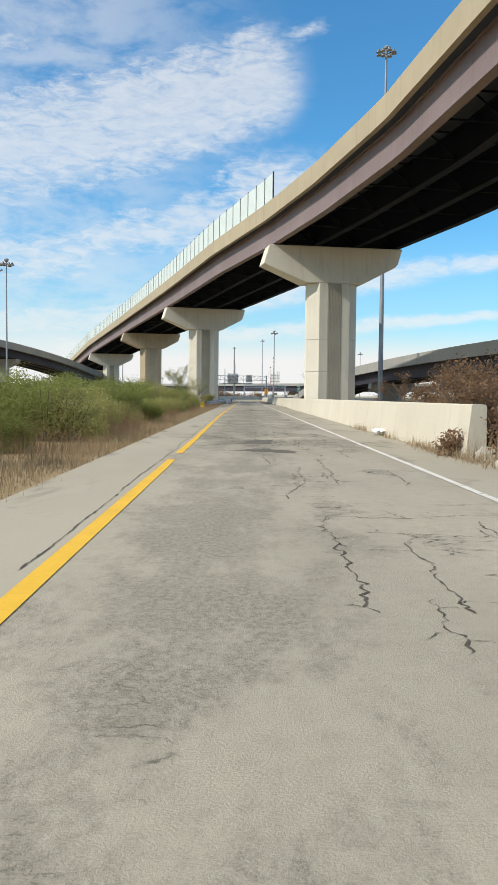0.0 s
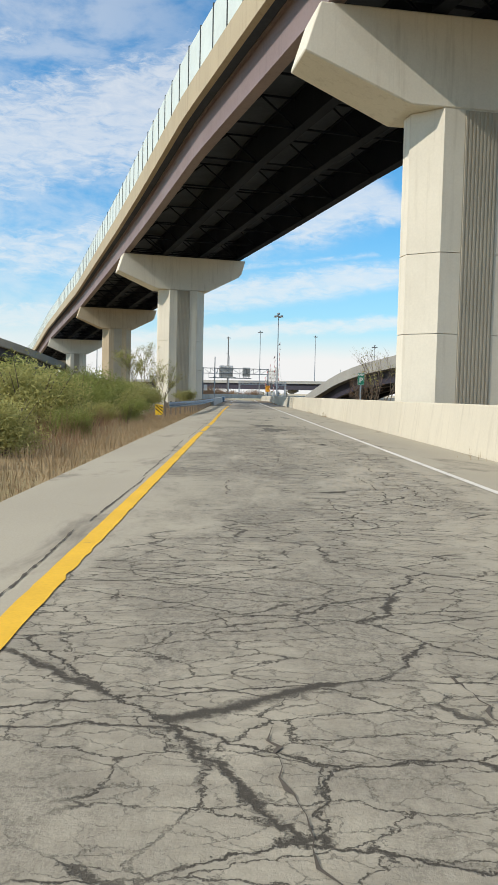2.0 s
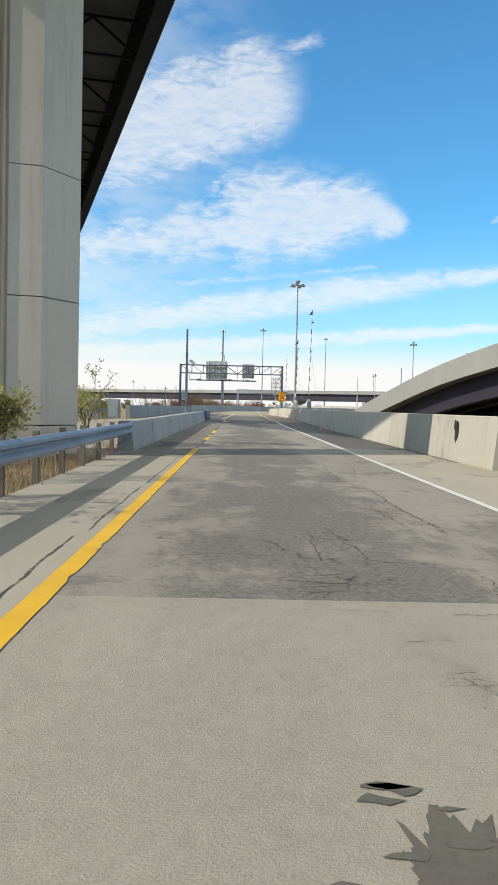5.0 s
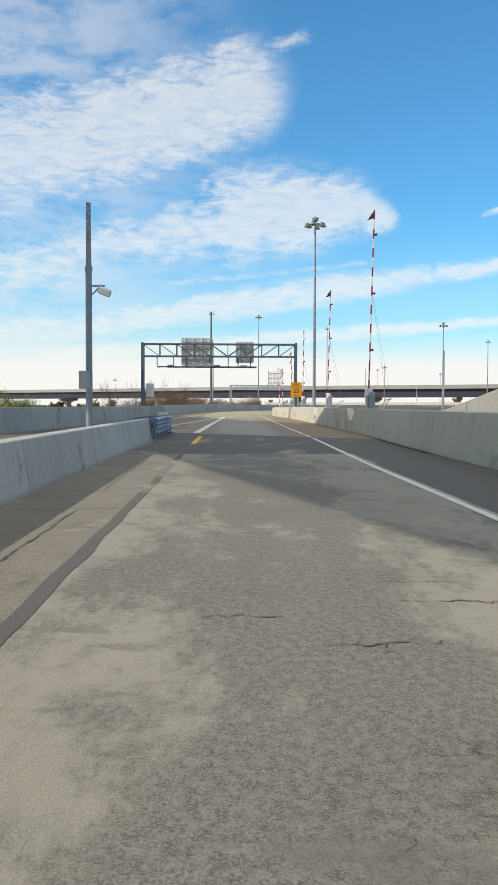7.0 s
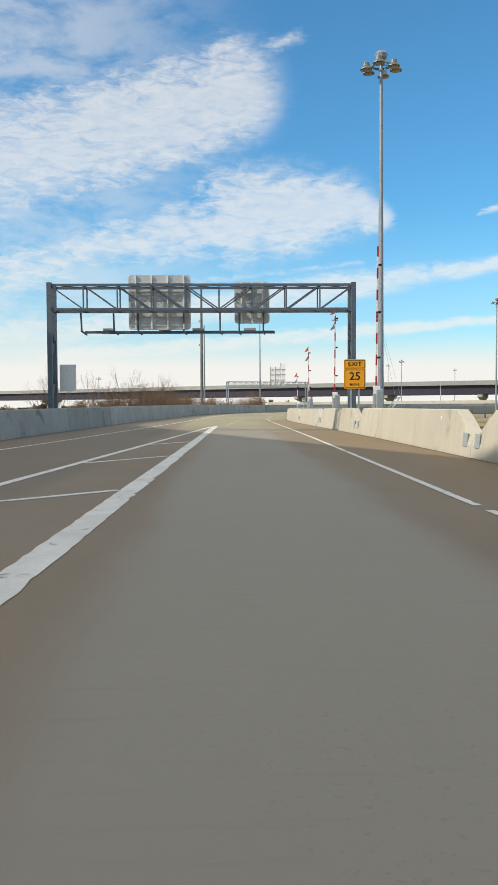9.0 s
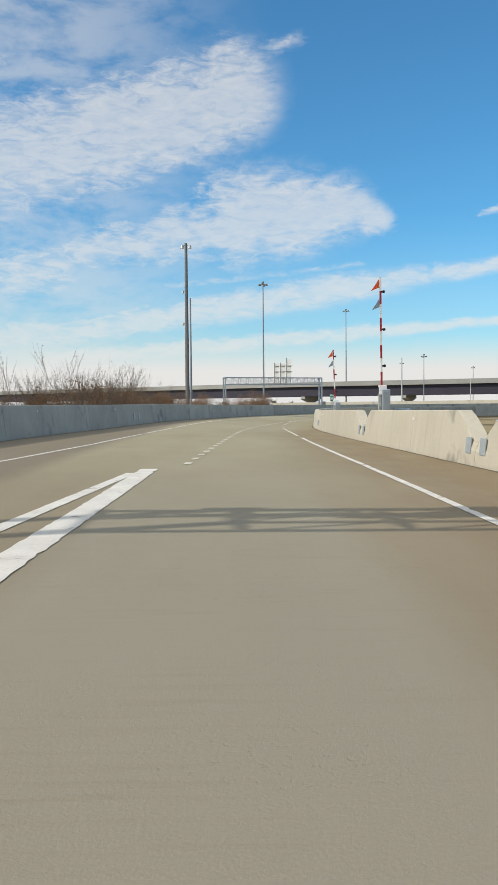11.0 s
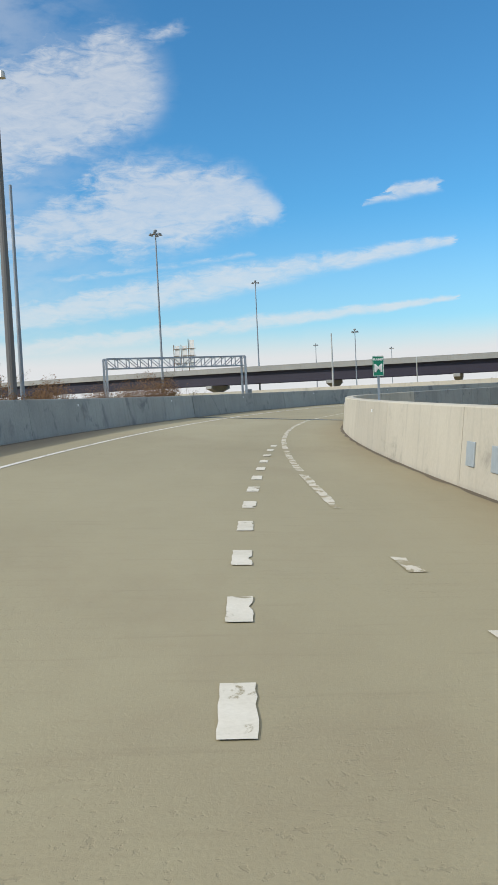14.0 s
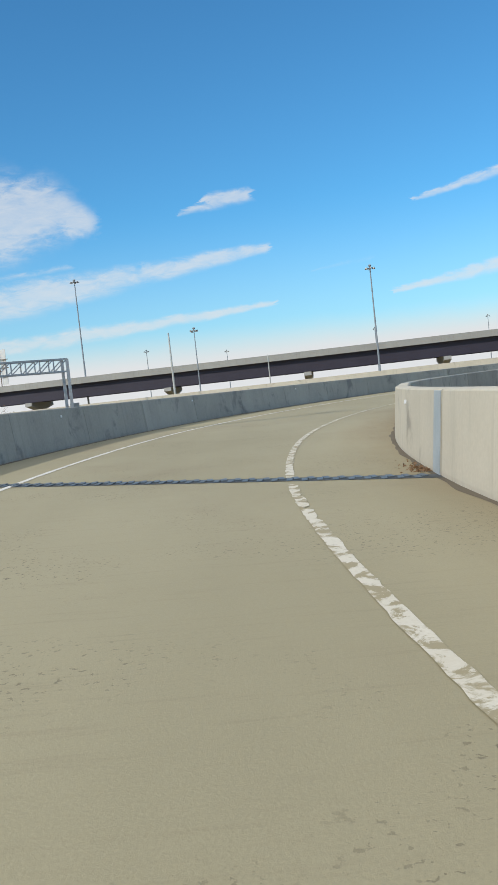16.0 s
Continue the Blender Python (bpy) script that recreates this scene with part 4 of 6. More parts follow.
high_mast(-62, 190, -0.8, 33, 0.26, 6, 0.9)
high_mast(-33.5, 95, -0.5, 20.0, 0.16, 6, 0.8)
high_mast(84, 610, -7, 22, 0.26, 4, 0.9)
high_mast(127, 640, -7, 21, 0.26, 4, 0.9)
high_mast(190, 620, -7, 24, 0.26, 4, 0.9)
high_mast(235, 600, -7, 24, 0.26, 4, 0.9)
high_mast(-52, 520, -7, 13, 0.2, 4, 0.8)
high_mast(-39, 560, -7, 11, 0.2, 4, 0.8)
high_mast(-95, 480, -7, 9.5, 0.2, 4, 0.8)
high_mast(-46, 298, -3, 30, 0.2, 6, 0.9)
high_mast(62, 470, -7, 17, 0.2, 4, 0.8)


def plain_pole(x, y, base, top, r, mat, label, extras=()):
    root = thing("utility_pole", label, "pole", "poles beside the ramps", at=pose(x, y, base))
    bm = bmesh.new()
    h = top - base
    rod(bm, (0, 0, 0), (0, 0, h * 0.6), r, r * 0.85, 12)
    rod(bm, (0, 0, h * 0.6), (0, 0, h), r * 0.8, r * 0.6, 12)
    part("pole", bm, mat, root)
    for z, dx, s in extras:
        bm = bmesh.new()
        bar(bm, (0, 0, z - base), (dx, 0, z - base + 0.05), 0.06, 0.06)
        rod(bm, (dx, 0, z - base + 0.05), (dx, 0, z - base - 0.25 * s), 0.13 * s, 0.17 * s, 10)
        part("camera_head", bm, M["lamp_white"], root, "small pale dome camera")
    return root


plain_pole(-3.8, 309.5, -7, 20.7, 0.28, M["pole_grey"], "stout weathered pole carrying two dome cameras", ((20.4, -0.45, 1.3), (20.4, 0.45, 1.3), (15.0, -0.42, 0.9), (11.2, -0.42, 0.9)))
plain_pole(-3.42, 311.0, -7, 14.4, 0.15, M["mast"], "slim grey steel pole beside a stout pole")
plain_pole(52, 455, -7, 15.2, 0.26, M["lamp_white"], "pale slim pole near the overpass")
plain_pole(70, 447, -7, 8.6, 0.16, M["lamp_white"], "pale slim pole near the overpass")
plain_pole(33, 262, -7, 9.8, 0.14, M["mast"], "slim grey steel pole beyond the barrier")


def build_camera_pole():
    root = thing("camera_pole", "grey steel pole with a traffic camera arm and a control box", "pole", at=pose(-4.1, 157.2, 0.0) @ Matrix.Diagonal((0.87, 0.87, 0.87, 1)))
    bm = bmesh.new()
    rod(bm, (0, 0, 0), (0, 0, 6.0), 0.12, 0.105, 14)
    rod(bm, (0, 0, 6.0), (0, 0, 8.2), 0.095, 0.08, 14)
    rod(bm, (0, 0, 5.9), (0, 0, 6.1), 0.125, 0.125, 14)
    part("pole", bm, M["mast"], root)
    bm = bmesh.new()
    turned(bm, [(0.34, 0), (0.34, 0.05), (0.2, 0.08)], 8)
    for i in range(4):
        rod(bm, (0.26 * math.cos(i * 1.57 + 0.8), 0.26 * math.sin(i * 1.57 + 0.8), 0.04), (0.26 * math.cos(i * 1.57 + 0.8), 0.26 * math.sin(i * 1.57 + 0.8), 0.16), 0.03, n=6)
    part("base_plate", bm, M["galv"], root)
    bm = bmesh.new()
    box(bm, -0.28, 0.06, -0.42, -0.16, 2.0, 2.6)
    part("control_box", bm, M["cabinet"], root, "grey control box", 0.02)
    arm = bmesh.new()
    bar(arm, (0.1, 0, 5.45), (0.55, 0, 5.45), 0.07, 0.07)
    bar(arm, (0.1, 0, 5.15), (0.4, 0, 5.45), 0.05, 0.05)
    arm = part("camera_arm", arm, M["galv"], root)
    bm = bmesh.new()
    box(bm, 0.35, 0.78, -0.14, 0.14, 5.22, 5.46, Matrix.Translation((0.3, 0, 5.4)) @ Matrix.Rotation(0.35, 4, "Y") @ Matrix.Translation((-0.3, 0, -5.4)))
    part("camera_head", bm, M["sheet"], arm, "grey boxed traffic camera", 0.04)
    return root


build_camera_pole()


def rounded(w, h, r, k=5):
    out = []
    for cx, cy, a0 in ((w - r, h - r, 0), (r - w, h - r, 90), (r - w, r - h, 180), (w - r, r - h, 270)):
        for i in range(k + 1):
            a = radians(a0 + 90 * i / k)
            out.append((cx + r * math.cos(a), cy + r * math.sin(a)))
    return out


def truss_beam(bm, x0, x1, y0, y1, z0, z1, bay, r=0.07, d=0.045):
    for y in (y0, y1):
        for z in (z0, z1):
            bar(bm, (x0, y, z), (x1, y, z), r * 2, r * 2)
    k = max(1, int(round((x1 - x0) / bay)))
    for i in range(k + 1):
        x = x0 + (x1 - x0) * i / k
        for y in (y0, y1):
            bar(bm, (x, y, z0), (x, y, z1), d * 2, d * 2)
        for z in (z0, z1):
            bar(bm, (x, y0, z), (x, y1, z), d * 1.6, d * 1.6)
        if i < k:
            xn = x0 + (x1 - x0) * (i + 1) / k
            flip = i < k / 2
            for y in (y0, y1):
                bar(bm, (x, y, z1 if flip else z0), (xn, y, z0 if flip else z1), d * 1.8, d * 1.8)
            bar(bm, (x, y0, z1), (xn, y1, z1), d * 1.3, d * 1.3)


def build_gantry():
    y, top, x0, x1 = 213.5, 7.2, -8.25, 6.35
    root = thing("sign_gantry", "blue-grey steel truss gantry across the ramp with sign backs", "sign gantry")
    bm = bmesh.new()
    truss_beam(bm, x0, x1, y - 0.55, y + 0.55, top - 1.28, top - 0.12, 1.62, 0.058, 0.034)
    part("truss", bm, M["truss"], root)
    for x, s in ((x0, -1), (x1, 1)):
        for dy in (-0.55, 0.55):
            bm = bmesh.new()
            bar(bm, (x, y + dy, 1.14), (x, y + dy, top), 0.22, 0.22, up=(0, 1, 0))
            part("post", bm, M["truss"], root)
        bm = bmesh.new()
        z = 1.4
        while z < top - 2.2:
            bar(bm, (x, y - 0.5, z), (x, y + 0.5, z + 1.0), 0.09, 0.09, up=(1, 0, 0))
            bar(bm, (x, y + 0.5, z + 1.0), (x, y - 0.5, z + 2.0), 0.09, 0.09, up=(1, 0, 0))
            z += 2.0
        part("post_bracing", bm, M["truss"], root)
    for xa, xb, z0, z1 in ((-4.62, -1.55, 5.05, 7.75), (0.62, 2.36, 5.35, 7.4)):
        bm = bmesh.new()
        prism(bm, rounded((xb - xa) / 2, (z1 - z0) / 2, 0.17), -0.02, 0.02, Matrix.Translation(((xa + xb) / 2, y + 0.8, (z0 + z1) / 2)) @ Matrix.Rotation(radians(90), 4, "X"))
        panel = part("sign_panel", bm, M["panel_back"], root, "back of an aluminium road sign")
        # uprights take the paler aluminium: their sunlit look is put into the colour
        for i in range(4 if xb - xa > 2 else 3):
            n = 3 if xb - xa > 2 else 2
            x = xa + 0.35 + (xb - xa - 0.7) * i / n
            bm = bmesh.new()
            bar(bm, (x, y + 0.725, z0 + 0.02), (x, y + 0.725, z1 - 0.02), 0.07, 0.07, up=(0, 1, 0))
            part("stiffener", bm, M["sheet"], panel)
        z = z0 + 0.22
        while z < z1:
            bm = bmesh.new()
            bar(bm, (xa + 0.05, y + 0.755, z), (xb - 0.05, y + 0.755, z), 0.03, 0.05)
            part("stiffener", bm, M["panel_back"], panel)
            z += 0.42
    bm = bmesh.new()      # walkway rail that carries the sign lights
    bar(bm, (-6.9, y + 1.5, 5.0), (2.65, y + 1.5, 5.0), 0.14, 0.12)
    bar(bm, (-6.0, y + 1.2, 4.93), (2.65, y + 1.2, 4.93), 0.08, 0.08)
    part("light_rail", bm, M["truss"], root)
    for x in (-6.95, -5.35, -4.15, -1.9, -0.1, 0.85, 2.05):
        bm = bmesh.new()
        bar(bm, (x, y + 0.6, top - 1.2), (x, y + 0.8, 5.0), 0.08, 0.08)
        bar(bm, (x, y + 0.8, 5.0), (x + 0.1, y + 1.7, 4.9), 0.07, 0.07)
        part("hanger", bm, M["truss"], root)
    for x in (-5.7, -2.9, -1.2, 1.4):
        bm = bmesh.new()
        box(bm, x - 0.3, x + 0.3, y + 1.42, y + 1.7, 5.07, 5.2)
        part("sign_light", bm, M["lamp_white"], root, bevel=0.02)
    bm = bmesh.new()
    box(bm, x0 + 0.2, x0 + 1.0, y + 0.72, y + 0.76, 2.05, 3.35)
    part("sign_panel", bm, M["sheet"], root, "back of a small aluminium sign")
    return root


build_gantry()


def lettering(text, size, at, mat, parent, depth=0.003, tilt=(90, 0, 0), width=1.0, name="lettering"):
    cu = bpy.data.curves.new(name, "FONT")
    cu.body, cu.size, cu.align_x, cu.align_y, cu.extrude = text, size, "CENTER", "CENTER", depth
    cu.offset = size * 0.012
    tmp = bpy.data.objects.new(name, cu)
    scene.collection.objects.link(tmp)
    me = bpy.data.meshes.new_from_object(tmp.evaluated_get(bpy.context.evaluated_depsgraph_get()))
    bpy.data.objects.remove(tmp)
    me.materials.clear()
    me.materials.append(mat)
    ob = new(name, me)
    ob.parent = parent
    ob.matrix_local = pose(*at, *tilt) @ Matrix.Diagonal((width, 1, 1, 1))
    return ob


FACE = Matrix.Rotation(radians(90), 4, "X")     # turns a flat outline upright, facing -y


def build_exit_sign():
    root = thing("exit_speed_sign", "yellow exit 25 mph advisory sign on a gantry post", "road sign", at=pose(6.34, 212.45, 0.0))
    w, z0, z1 = 0.52, 2.06, 3.46
    bm = bmesh.new()
    prism(bm, rounded(w, (z1 - z0) / 2, 0.07), -0.015, 0.015, Matrix.Translation((0, 0, (z0 + z1) / 2)) @ FACE)
    board = part("board", bm, M["amber"], root, "amber yellow sign board")
    for zc, hh in (((z0 + 0.94 + z1) / 2, (z1 - z0 - 0.94) / 2), (z0 + 0.47, 0.47)):
        bm = bmesh.new()
        for s in (-1, 1):
            box(bm, s * (w - 0.045) - 0.011, s * (w - 0.045) + 0.011, -0.021, -0.016, zc - hh + 0.035, zc + hh - 0.035)
            box(bm, -w + 0.035, w - 0.035, -0.0215, -0.0165, zc + s * (hh - 0.045) - 0.011, zc + s * (hh - 0.045) + 0.011)
        part("border", bm, M["black"], board)
    lettering("EXIT", 0.29, (0, -0.02, z1 - 0.23), M["black"], board, width=1.1)
    lettering("25", 0.52, (0, -0.02, z0 + 0.58), M["black"], board, width=1.05)
    lettering("M.P.H.", 0.17, (0, -0.02, z0 + 0.2), M["black"], board, width=1.1)
    bm = bmesh.new()
    for x in (-0.18, 0.2):
        bar(bm, (x, 0.06, 1.13), (x, 0.06, z1 - 0.1), 0.08, 0.08, up=(0, 1, 0))
    part("bracket", bm, M["galv"], root)
    return root


build_exit_sign()


def build_ramp_sign(x, y, top, letter, turn=0.0):
    root = thing("ramp_sign", "small green ramp letter sign on a steel post beside the barrier", "road sign", "ramp letter signs", at=pose(x, y, 0, 0, 0, turn))
    bm = bmesh.new()
    prism(bm, rounded(0.17, 0.31, 0.03), -0.006, 0.006, Matrix.Translation((0, 0, top - 0.31)) @ FACE)
    board = part("board", bm, M["green"], root, "green reflective board")
    bm = bmesh.new()
    for s in (-1, 1):
        box(bm, s * 0.155 - 0.005, s * 0.155 + 0.005, -0.0095, -0.007, top - 0.595, top - 0.025)
        box(bm, -0.15, 0.15, -0.01, -0.0075, top - 0.31 + s * 0.29 - 0.005, top - 0.31 + s * 0.29 + 0.005)
    part("border", bm, M["stripe"], board)
    lettering("RAMP", 0.115, (0, -0.008, top - 0.11), M["stripe"], board)
    lettering(letter, 0.36, (0, -0.008, top - 0.38), M["stripe"], board)
    bm = bmesh.new()
    bar(bm, (0, 0.04, -0.4), (0, 0.04, top - 0.2), 0.07, 0.05, up=(0, 1, 0))
    part("post", bm, M["galv"], root)
    return root


build_ramp_sign(5.78, 66.0, 2.5, "P")
build_ramp_sign(10.3, 283.4, 2.25, "M", -8)


def build_gate(s, top, flag, lean=0.0, off=1.0, drop=0.0):
    p = on(s, RIGHT_WALL(s) + off, -drop)
    root = thing("ramp_gate", "raised red and white barrier arm on a grey gate box", "barrier gate", "raised gate arms along the ramp", at=pose(p.x, p.y, p.z))
    bm = bmesh.new()
    box(bm, -0.13, 0.17, -0.2, 0.2, -0.6, 1.95)
    body = part("gate_box", bm, M["galv"], root, "galvanised gate box", 0.025)
    bm = bmesh.new()
    box(bm, -0.1, 0.14, -0.215, -0.202, 0.9, 1.85)
    part("door", bm, M["cabinet"], body)
    bm = bmesh.new()       # narrow mast beside the box, with rungs
    bar(bm, (-0.2, 0, -0.6), (-0.2, 0, 2.05), 0.1, 0.16, up=(0, 1, 0))
    for z in (1.05, 1.3, 1.75):
        bar(bm, (-0.27, -0.1, z), (-0.13, -0.1, z), 0.035, 0.035)
    part("mast_plate", bm, M["lamp_white"], root, "pale steel mast plate")
    bm = bmesh.new()
    box(bm, -0.25, 0.06, -0.09, 0.09, 1.75, 2.1)
    part("arm_clamp", bm, M["sheet"], root, bevel=0.02)
    h, n = top - p.z - 1.6, max(4, int((top - 2) / 0.42))
    for i in range(n):
        bm = bmesh.new()
        z0, z1 = 1.7 + h * i / n - 0.1, 1.7 + h * (i + 1) / n - 0.1
        a = Vector((-0.12 + lean * (z0 - 1.7), 0, z0)), Vector((-0.12 + lean * (z1 - 1.7), 0, z1))
        bar(bm, *a, 0.07, 0.05, up=(0, 1, 0))
        part("arm_section", bm, M["red"] if i % 2 else M["stripe"], root)
    for f in (0.25, 0.55, 0.86):
        z = 1.7 + h * f
        bm = bmesh.new()
        x = -0.12 + lean * (z - 1.7)
        rod(bm, (x + 0.05, -0.06, z), (x + 0.05, 0.08, z), 0.035, n=10)
        rod(bm, (x + 0.12, -0.05, z), (x + 0.12, 0.05, z), 0.052, n=12)
        part("arm_light", bm, M["black"], root)
    if flag < 2:
        bm = bmesh.new()       # slanted counterweight bracket
        for dx in (0.0, 0.16):
            bar(bm, (0.3 + dx, 0, 1.0), (0.75 + dx, 0, 1.6), 0.05, 0.05)
        bar(bm, (0.2, 0, 1.02), (0.5, 0, 1.02), 0.05, 0.05), bar(bm, (0.7, 0, 1.55), (1.0, 0, 1.62), 0.05, 0.05)
        part("bracket", bm, M["stripe"], root, "white slanted bracket")
        bm = bmesh.new()       # stay wires
        for x in (0.72, 0.95):
            rod(bm, (x, 0, 1.6), (-0.1 + lean * h * 0.55, 0, 1.7 + h * 0.55), 0.0045, n=5)
        part("stay_wire", bm, M["mast"], root)
    if flag:
        for z, w, mat in ((1.55 + h, 0.3, M["orange"] if flag > 1 else M["post"]), (1.55 + h * 0.84, 0.28, M["grey_flag"])):
            if flag == 1 and mat is M["grey_flag"]:
                continue
            bm = bmesh.new()
            x = -0.16 + lean * (z - 1.7)
            vs = [bm.verts.new((x, 0.02, z)), bm.verts.new((x, -0.03, z - 0.34)), bm.verts.new((x - w, 0.05, z - 0.45)), bm.verts.new((x - w * 0.45, -0.05, z - 0.2))]
            bk = [bm.verts.new(v.co + Vector((0, 0.012, 0))) for v in vs]
            bm.faces.new(vs), bm.faces.new(bk[::-1])
            for i in range(4):
                bm.faces.new((vs[i], bk[i], bk[(i + 1) % 4], vs[(i + 1) % 4]))
            part("flag", bm, mat, root, "orange cloth flag" if mat is M["orange"] else "dark cloth flag")
    return root


build_gate(172.9, 10.6, 1, 0.022, 0.9)
build_gate(189.2, 9.0, 1, 0.02, 0.75)
build_gate(208.0, 8.0, 0, 0.012, 0.7)
build_gate(221.5, 7.0, 2, 0.01, 0.65)
build_gate(239.9, 6.0, 2, -0.012, 1.0)
build_gate(260.6, 4.65, 2, -0.035, 1.31, 0.25)

# ---------------------------------------------------------------- guardrail and its end


def w_beam(bm, pts, h=0.31, d=0.08):
    """A corrugated beam along points; its waves look to the right of its run."""
    sec = [(0.0, 0.155), (0.03, 0.15), (d, 0.105), (d, 0.06), (0.015, 0.02), (0.015, -0.02), (d, -0.06), (d, -0.105), (0.03, -0.15), (0.0, -0.155),
           (-0.01, -0.155), (0.02, -0.145), (d - 0.012, -0.1), (d - 0.012, -0.065), (0.004, -0.02), (0.004, 0.02), (d - 0.012, 0.065), (d - 0.012, 0.1), (0.02, 0.145), (-0.01, 0.155)]
    places = []
    for i, p in enumerate(pts):
        q = pts[min(i + 1, len(pts) - 1)] - pts[max(i - 1, 0)]
        places.append((p, math.atan2(q.x, q.y)))
    sweep(bm, sec, places)


def build_guardrail():
    root = thing("guardrail", "blue-grey corrugated steel guardrail on posts above dry grass", "guardrail")
    line = lane((60, -4.6), (68, -4.15), (76, -3.55), (86, -3.2), (114, -3.05))
    s = 68.3
    while s < 114:
        e = min(s + 3.81, 114.2)
        bm = bmesh.new()
        w_beam(bm, [on(q, line(q), 0.60) for q in np.linspace(s - 0.12, e, 5)])
        part("rail", bm, M["rail"], root)
        for q in (s, s + 1.9):
            if q > 113.5:
                continue
            c = on(q, line(q))
            bm = bmesh.new()
            box(bm, c.x - 0.24, c.x - 0.15, c.y - 0.05, c.y + 0.05, -0.5, 0.80)
            box(bm, c.x - 0.15, c.x - 0.02, c.y - 0.04, c.y + 0.04, 0.46, 0.74)
            part("post", bm, M["wood"], root)
        s = e
    return root


build_guardrail()


def build_marker():
    root = thing("hazard_marker", "black and yellow striped hazard marker at a guardrail end", "road sign", at=pose(-4.62, 68.05, 0))
    bm = bmesh.new()
    box(bm, -0.2, 0.2, -0.015, 0.015, 0.06, 0.62)
    board = part("board", bm, M["marker_yellow"], root, "yellow reflective board")
    for i in range(4):
        bm = bmesh.new()
        c = -0.20 + i * 0.19
        quad = [(-0.19, c + 0.22), (-0.19, c + 0.31), (0.19, c - 0.02), (0.19, c - 0.11)]
        quad = [(x, min(max(z, -0.27), 0.27)) for x, z in quad]
        prism(bm, quad, 0.016, 0.019, Matrix.Translation((0, 0, 0.34)) @ FACE)
        part("stripe", bm, M["black"], board)
    bm = bmesh.new()
    box(bm, -0.04, 0.04, 0.02, 0.07, -0.4, 0.6)
    part("post", bm, M["galv"], root)
    return root


build_marker()


def build_attenuator():
    root = thing("crash_cushion", "blue-grey steel crash cushion at the barrier end", "crash cushion")
    line = lane((158, -2.78), (172, -2.66))
    for side, o in ((0, 0.0), (1, -0.62)):
        for z in (0.66, 0.36):
            s = 163.0
            while s < 169.9:
                bm = bmesh.new()
                flare = 0.03 * (int(s) % 2)
                pts = [on(q, line(q) + o + (flare if side == 0 else -flare), z) for q in np.linspace(s, s + 1.62, 3)]
                w_beam(bm, pts if side == 0 else pts[::-1], d=0.1)
                part("side_panel", bm, M["rail"], root)
                s += 1.5
    for s in (164.3, 165.9, 167.4, 168.9, 170.4):
        bm = bmesh.new()
        a, b = on(s, line(s) - 0.1), on(s, line(s) - 0.55)
        for p in (a, b):
            bar(bm, p, p + Vector((0, 0, 0.8)), 0.08, 0.1, up=(0, 1, 0))
            box(bm, p.x - 0.12, p.x + 0.12, p.y - 0.12, p.y + 0.2, 0.0, 0.03)
        bar(bm, a + Vector((0, 0, 0.1)), b + Vector((0, 0, 0.75)), 0.05, 0.05, up=(0, 1, 0))
        bar(bm, b + Vector((0, 0, 0.1)), a + Vector((0, 0, 0.75)), 0.05, 0.05, up=(0, 1, 0))
        bar(bm, a + Vector((0, 0, 0.75)), b + Vector((0, 0, 0.75)), 0.07, 0.07, up=(0, 1, 0))
        part("diaphragm", bm, M["rail"], root)
    bm = bmesh.new()
    c = on(170.5, line(170.5) - 0.31)
    box(bm, c.x - 0.34, c.x + 0.34, c.y - 0.05, c.y + 0.05, 0.28, 0.78)
    for x in (-0.28, 0.28):
        bar(bm, c + Vector((x, 0, 0.34)), c + Vector((x, 1.1, 0.04)), 0.06, 0.06)
        bar(bm, c + Vector((x, 0, 0.7)), c + Vector((x, 0.75, 0.06)), 0.05, 0.05)
    box(bm, c.x - 0.38, c.x + 0.42, c.y + 0.85, c.y + 1.15, 0.0, 0.04)
    part("nose", bm, M["rail"], root, "blue-grey nose frame")
    for s in (165.0, 166.6, 168.2):      # ground rail with its anchors
        bm = bmesh.new()
        bar(bm, on(s - 0.8, line(s) - 0.31, 0.05), on(s + 0.8, line(s) - 0.31, 0.05), 0.12, 0.06)
        part("track", bm, M["galv"], root)
    bm = bmesh.new()
    d = on(169.2, line(169.2) - 0.2)
    box(bm, d.x - 0.2, d.x + 0.2, d.y - 0.1, d.y + 0.1, 0.81, 0.95)
    part("cap_box", bm, M["litter"], root, "white box on the rails", 0.02)
    return root


build_attenuator()

bm = bmesh.new()
w_beam(bm, [Vector((x, y, 0.55)) for x, y in ((-30, 118), (-24, 150), (-17, 172), (-13.2, 186))])
far_rail = thing("guardrail", "blue-grey corrugated steel guardrail beside the side ramp", "guardrail")
part("rail", bm, M["rail"], far_rail)
for i in range(14):
    x, y = -30 + 1.2 * i, 118 + 4.9 * i
    bm = bmesh.new()
    x = float(np.interp(y, (118, 150, 172, 186), (-30, -24, -17, -13.2))) - 0.2
    box(bm, x - 0.08, x + 0.06, y - 0.05, y + 0.05, -0.6, 0.68)
    part("post", bm, M["galv"], far_rail)


